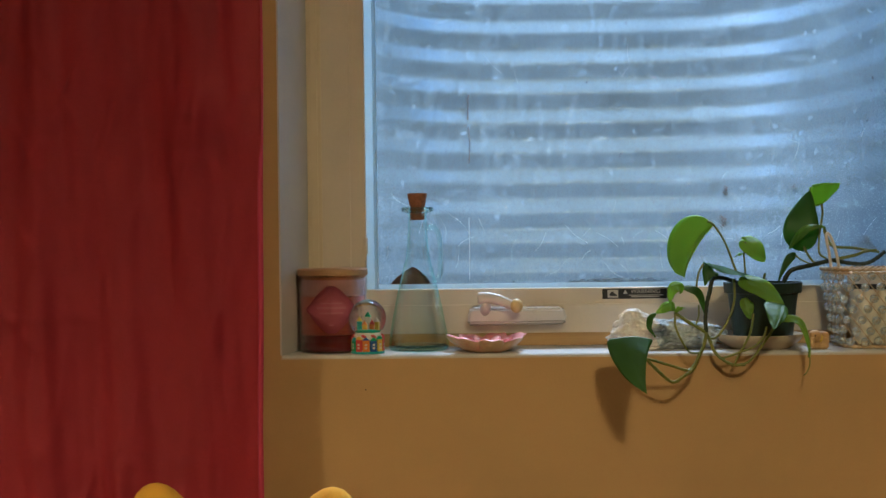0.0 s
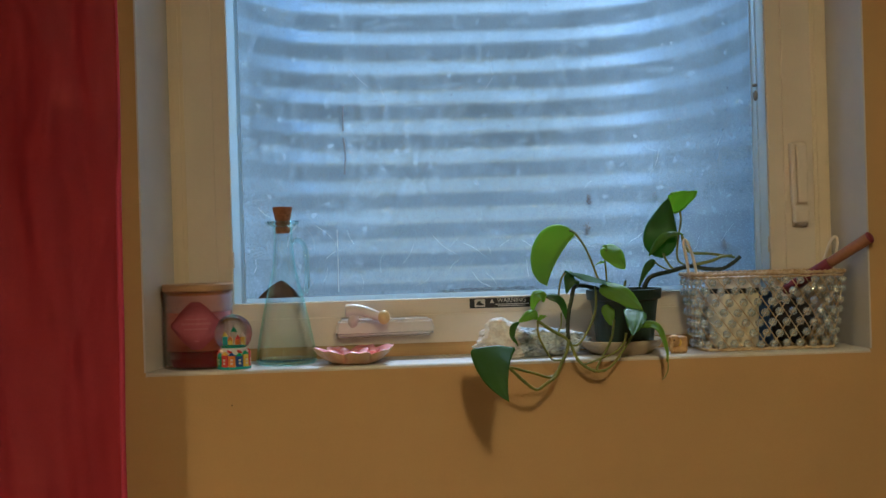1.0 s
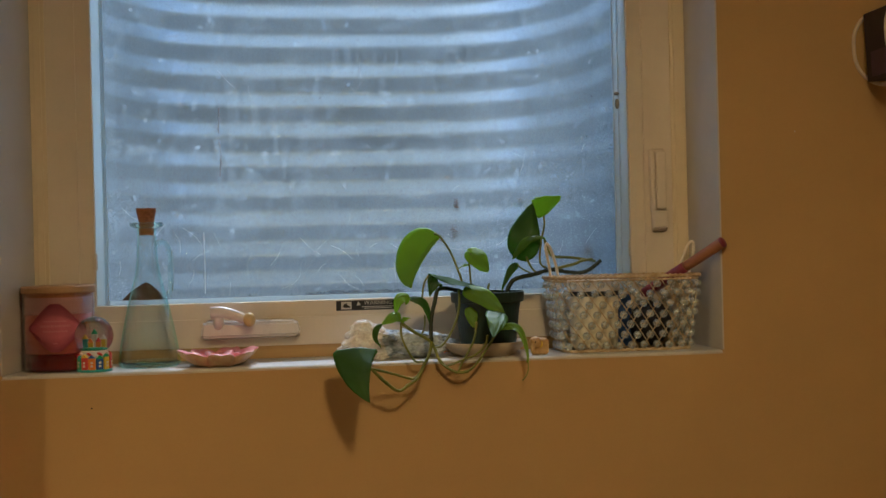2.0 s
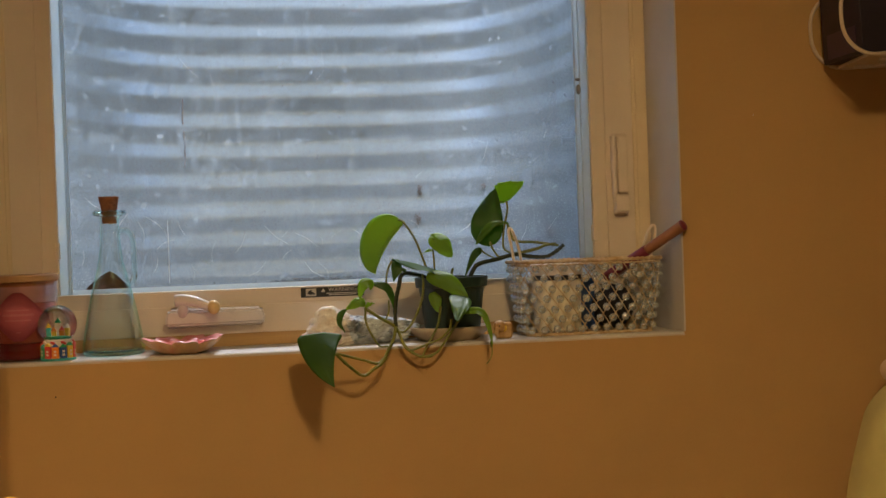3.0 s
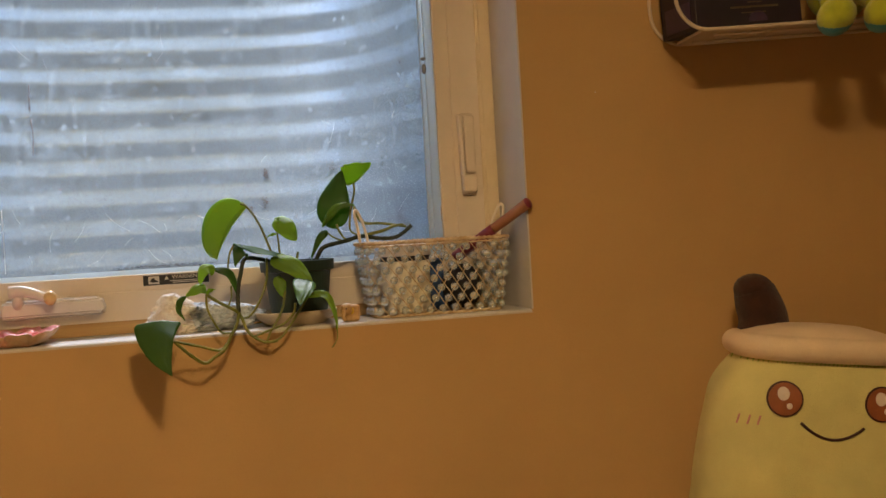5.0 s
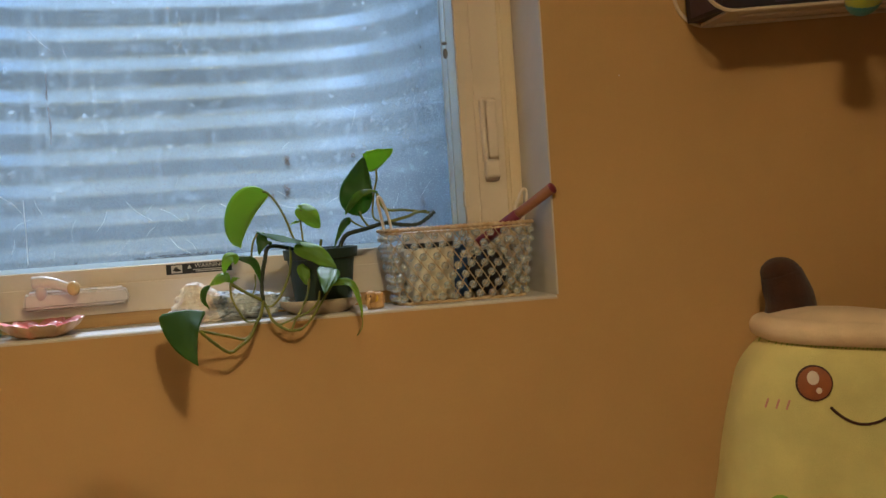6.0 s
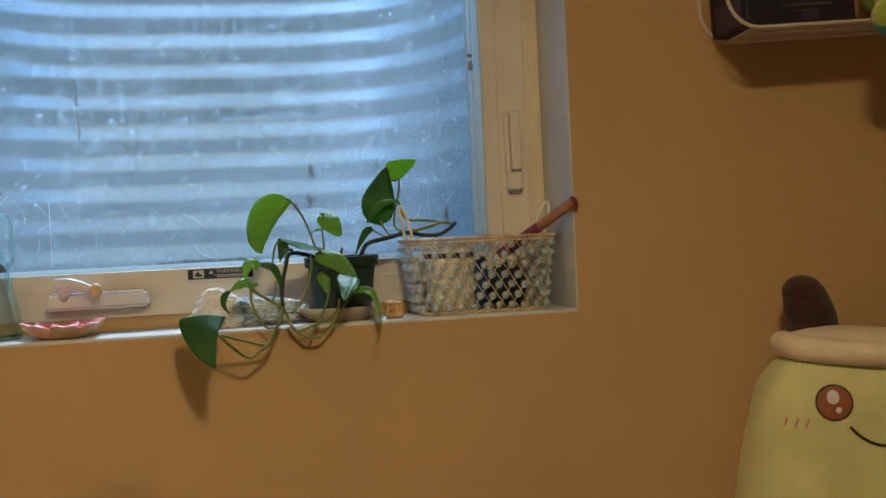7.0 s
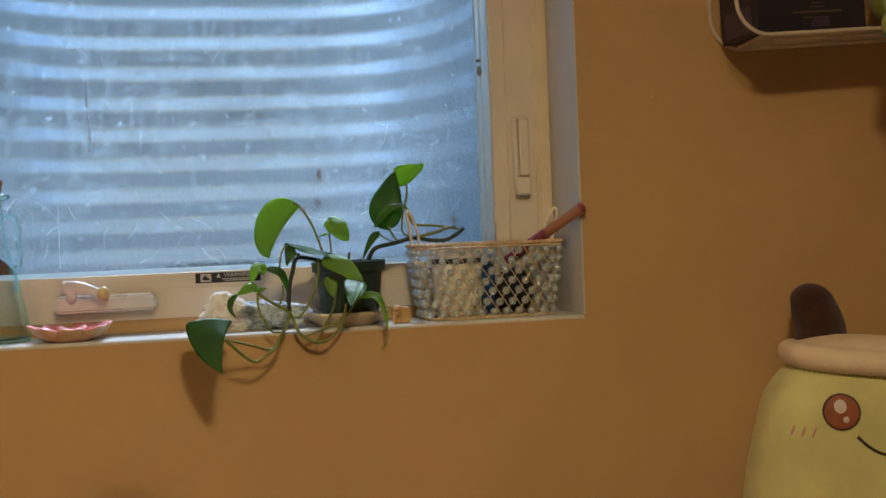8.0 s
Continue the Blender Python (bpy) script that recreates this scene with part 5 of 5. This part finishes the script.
def cup_toy():
    """A cup-shaped cushion with a rolled lid, a soft straw and a stitched face."""
    top, n = 0.446, 3.0
    root = thing("cup_toy", (1.084, 1.628, BED + 0.000), "pale green stuffed drink-cup toy with a smiling face", "soft toy")
    root.rotation_euler = (0, radians(6), radians(-13))

    def half(z):
        t = max(0, min(1, z / top))
        a = 0.197 - 0.040 * t ** 1.8
        lip = min(1, (top - z) / 0.06) if z > top - 0.06 else 1
        foot = min(1, z / 0.05)
        k = (1 - (1 - lip) ** 2 * 0.18) * (1 - (1 - foot) ** 2 * 0.30)
        return a * k * (1 + 0.012 * math.sin(z * 23)), 0.106 * k * (1 - 0.10 * t)

    def skin(x, z):
        a, b = half(z)
        return -b * max(0.0, 1 - abs(x / a) ** n) ** (1 / n)

    def rings(prof, bm, close_top=False, close_low=False, m=72):
        prev = None
        for z, a, b in prof:
            ring = []
            for i in range(m):
                t = 2 * math.pi * i / m
                c, q = math.cos(t), math.sin(t)
                wob = 1 + 0.014 * noise.noise((c * 2, q * 2, z * 9)) + 0.006 * noise.noise((c * 7, q * 7, z * 26))
                ring.append(bm.verts.new((a * wob * math.copysign(abs(c) ** (2 / n), c), b * wob * math.copysign(abs(q) ** (2 / n), q), z)))
            if prev:
                for i in range(m):
                    bm.faces.new((prev[i], prev[(i + 1) % m], ring[(i + 1) % m], ring[i]))
            elif close_low:
                bm.faces.new(ring[::-1])
            prev = ring
        if close_top:
            bm.faces.new(prev)
        return bm

    body = part("body", rings([(top * i / 48, *half(top * i / 48)) for i in range(49)], bmesh.new(), True, True), PLUSH_GREEN, root, smooth=True)
    prof = []
    for i in range(13):
        t = -90 + 180 * i / 12
        d = 0.017 * math.cos(radians(t))
        prof.append((top + 0.0165 + 0.0185 * math.sin(radians(t)), 0.127 + d, 0.082 + d))
    bm = rings(prof, bmesh.new(), False, True)
    rings([(top + 0.0350, 0.127, 0.082), (top + 0.0338, 0.118, 0.075), (top + 0.037, 0.108, 0.070), (top + 0.043, 0.092, 0.060), (top + 0.049, 0.064, 0.042), (top + 0.052, 0.02, 0.015)], bm, True)
    part("lid", bm, PLUSH_CREAM, root, "cream rolled plush lid", smooth=True)
    bm = tube(spline([(-0.074, 0.050, top + 0.010), (-0.074, 0.050, top + 0.050), (-0.085, 0.050, top + 0.080), (-0.092, 0.050, top + 0.098)], 6), 0.043, 20, taper=0.24)
    ball(0.0325, (-0.0920, 0.050, top + 0.098), (1, 1, 0.80), bm=bm)
    part("straw", bm, PLUSH_BROWN, root, "dark brown plush straw", smooth=True)
    # stitches along the lid's seam
    bm = bmesh.new()
    for i in range(44):
        x = -0.135 + 0.27 * i / 43
        z = top - 0.003
        tube([(x - 0.0012, skin(x, z) - 0.0004, z - 0.003), (x + 0.0012, skin(x, z) - 0.0004, z + 0.003)], 0.0007, 5, bm=bm)
    tagged(part("seam_stitches", bm, LEAF_PATCH, root, "dark green seam stitches"), kind="stuff")

    def disc(x, z, rx, rz, lift, steps=28):
        bm = bmesh.new()
        rim = []
        mid = bm.verts.new((x, skin(x, z) - lift - 0.0012, z))
        for i in range(steps):
            t = 2 * math.pi * i / steps
            px, pz = x + rx * math.cos(t), z + rz * math.sin(t)
            rim.append(bm.verts.new((px, skin(px, pz) - lift, pz)))
        low = [bm.verts.new((v.co.x, v.co.y + lift + 0.003, v.co.z)) for v in rim]
        for i in range(steps):
            j = (i + 1) % steps
            bm.faces.new((mid, rim[i], rim[j]))
            bm.faces.new((rim[j], rim[i], low[i], low[j]))
        bmesh.ops.recalc_face_normals(bm, faces=bm.faces)
        return bm

    for side, dz in ((-1, 0.001), (1, -0.001)):
        x, z = 0.0725 * side - 0.005, 0.389 + dz
        eye = part("eye", disc(x, z, 0.0265, 0.0265, 0.0015), EYE_DARK, root, "round embroidered brown eye")
        part("iris", disc(x, z, 0.0240, 0.0240, 0.0026), EYE_BROWN, eye)
        part("glint", disc(x - 0.003, z + 0.008, 0.0085, 0.0100, 0.0038), EYE_WHITE, eye)
        part("glint", disc(x + 0.006, z - 0.010, 0.0042, 0.0046, 0.0038), EYE_WHITE, eye)
    pts = []
    for i in range(17):
        t = -1 + i / 8
        x, z = -0.006 + 0.047 * t, 0.333 + 0.021 * t * t - 0.002 * t
        pts.append((x, skin(x, z) - 0.0006, z))
    part("smile", tube(pts, 0.0021, 8), EYE_DARK, root, "dark stitched smile", smooth=True)
    for side in (-1, 1):
        for k in range(3):
            x, z0 = 0.122 * side - 0.005 + (k - 1) * 0.0140, 0.356
            part("blush_mark", tube([(x - 0.002 + 0.004 * t, skin(x, z0) - 0.0006, z0 - 0.007 + 0.014 * t) for t in (0, 0.5, 1)], 0.0015, 6), BLUSH, root, "pink stitched blush mark")
    part("patch", disc(-0.118, 0.205, 0.017, 0.018, 0.0015), LEAF_PATCH, root, "bright green round patch")


cup_toy()


def yellow_toy():
    bm = ball(0.17, (0, 0, 0.158), (1.0, 0.62, 0.95), u=32, v=20)
    for x, lean in ((-0.100, -14), (0.100, 16)):
        ball(0.046, (x * 1.02, 0, 0.326 - 0.03 * x), (1.0, 0.8, 1.68), bm=bm, turn=pose(0, 0, 0, 0, lean, 0), u=20, v=14)
    solid("yellow_toy", bm, YELLOW_PLUSH, "yellow stuffed toy with two rounded ears", "soft toy", smooth=True, loc=(-0.387, 1.52, BED - 0.003))


yellow_toy()

# ceiling lamp and side lamp, both out of view --------------------------------
cl = thing("ceiling_lamp", (0.34, 0.13, CEIL - 0.001), "unseen lit ceiling lamp with a drum shade added to dim the upper walls", "lamp")
part("base_plate", lathe([(0, 0), (0.11, 0), (0.11, -0.02), (0, -0.02)], 32), METAL, cl, smooth=False)
# added drum shade: its lower edge cuts the bulb's light off the upper walls
part("shade", lathe([(0.180, -0.022), (0.183, -0.022), (0.183, -0.162), (0.180, -0.162), (0.180, -0.022)], 48), SHADE, cl, "unseen pale cloth drum shade added to cut off light higher up", smooth=False)
part("shade_spoke", tube([(-0.18, 0, -0.024), (0.18, 0, -0.024)], 0.003, 8), METAL, cl)
# unseen stand for the side fill; its shade darkens the curtain's top
sl = thing("added_floor_lamp", (-1.30, 0.60, 0), "unseen lit floor lamp with a slim pole, added to light the curtain", "lamp")
part("foot", lathe([(0, 0), (0.13, 0), (0.13, 0.015), (0.02, 0.025), (0, 0.025)], 32), METAL, sl)
part("pole", tube([(0, 0, 0.02), (0, 0, 1.22)], 0.010, 12), METAL, sl, smooth=True)
part("shade", lathe([(0.120, 1.305), (0.122, 1.305), (0.122, 1.49), (0.120, 1.49), (0.120, 1.305)], 40), SHADE, sl, "unseen pale cloth drum shade added to cut off light higher up", smooth=False)
part("shade_spoke", tube([(-0.12, 0, 1.488), (0.12, 0, 1.488)], 0.002, 8), METAL, sl)
part("socket", lathe([(0, 1.20), (0.02, 1.20), (0.022, 1.25), (0, 1.25)], 20), METAL, sl)
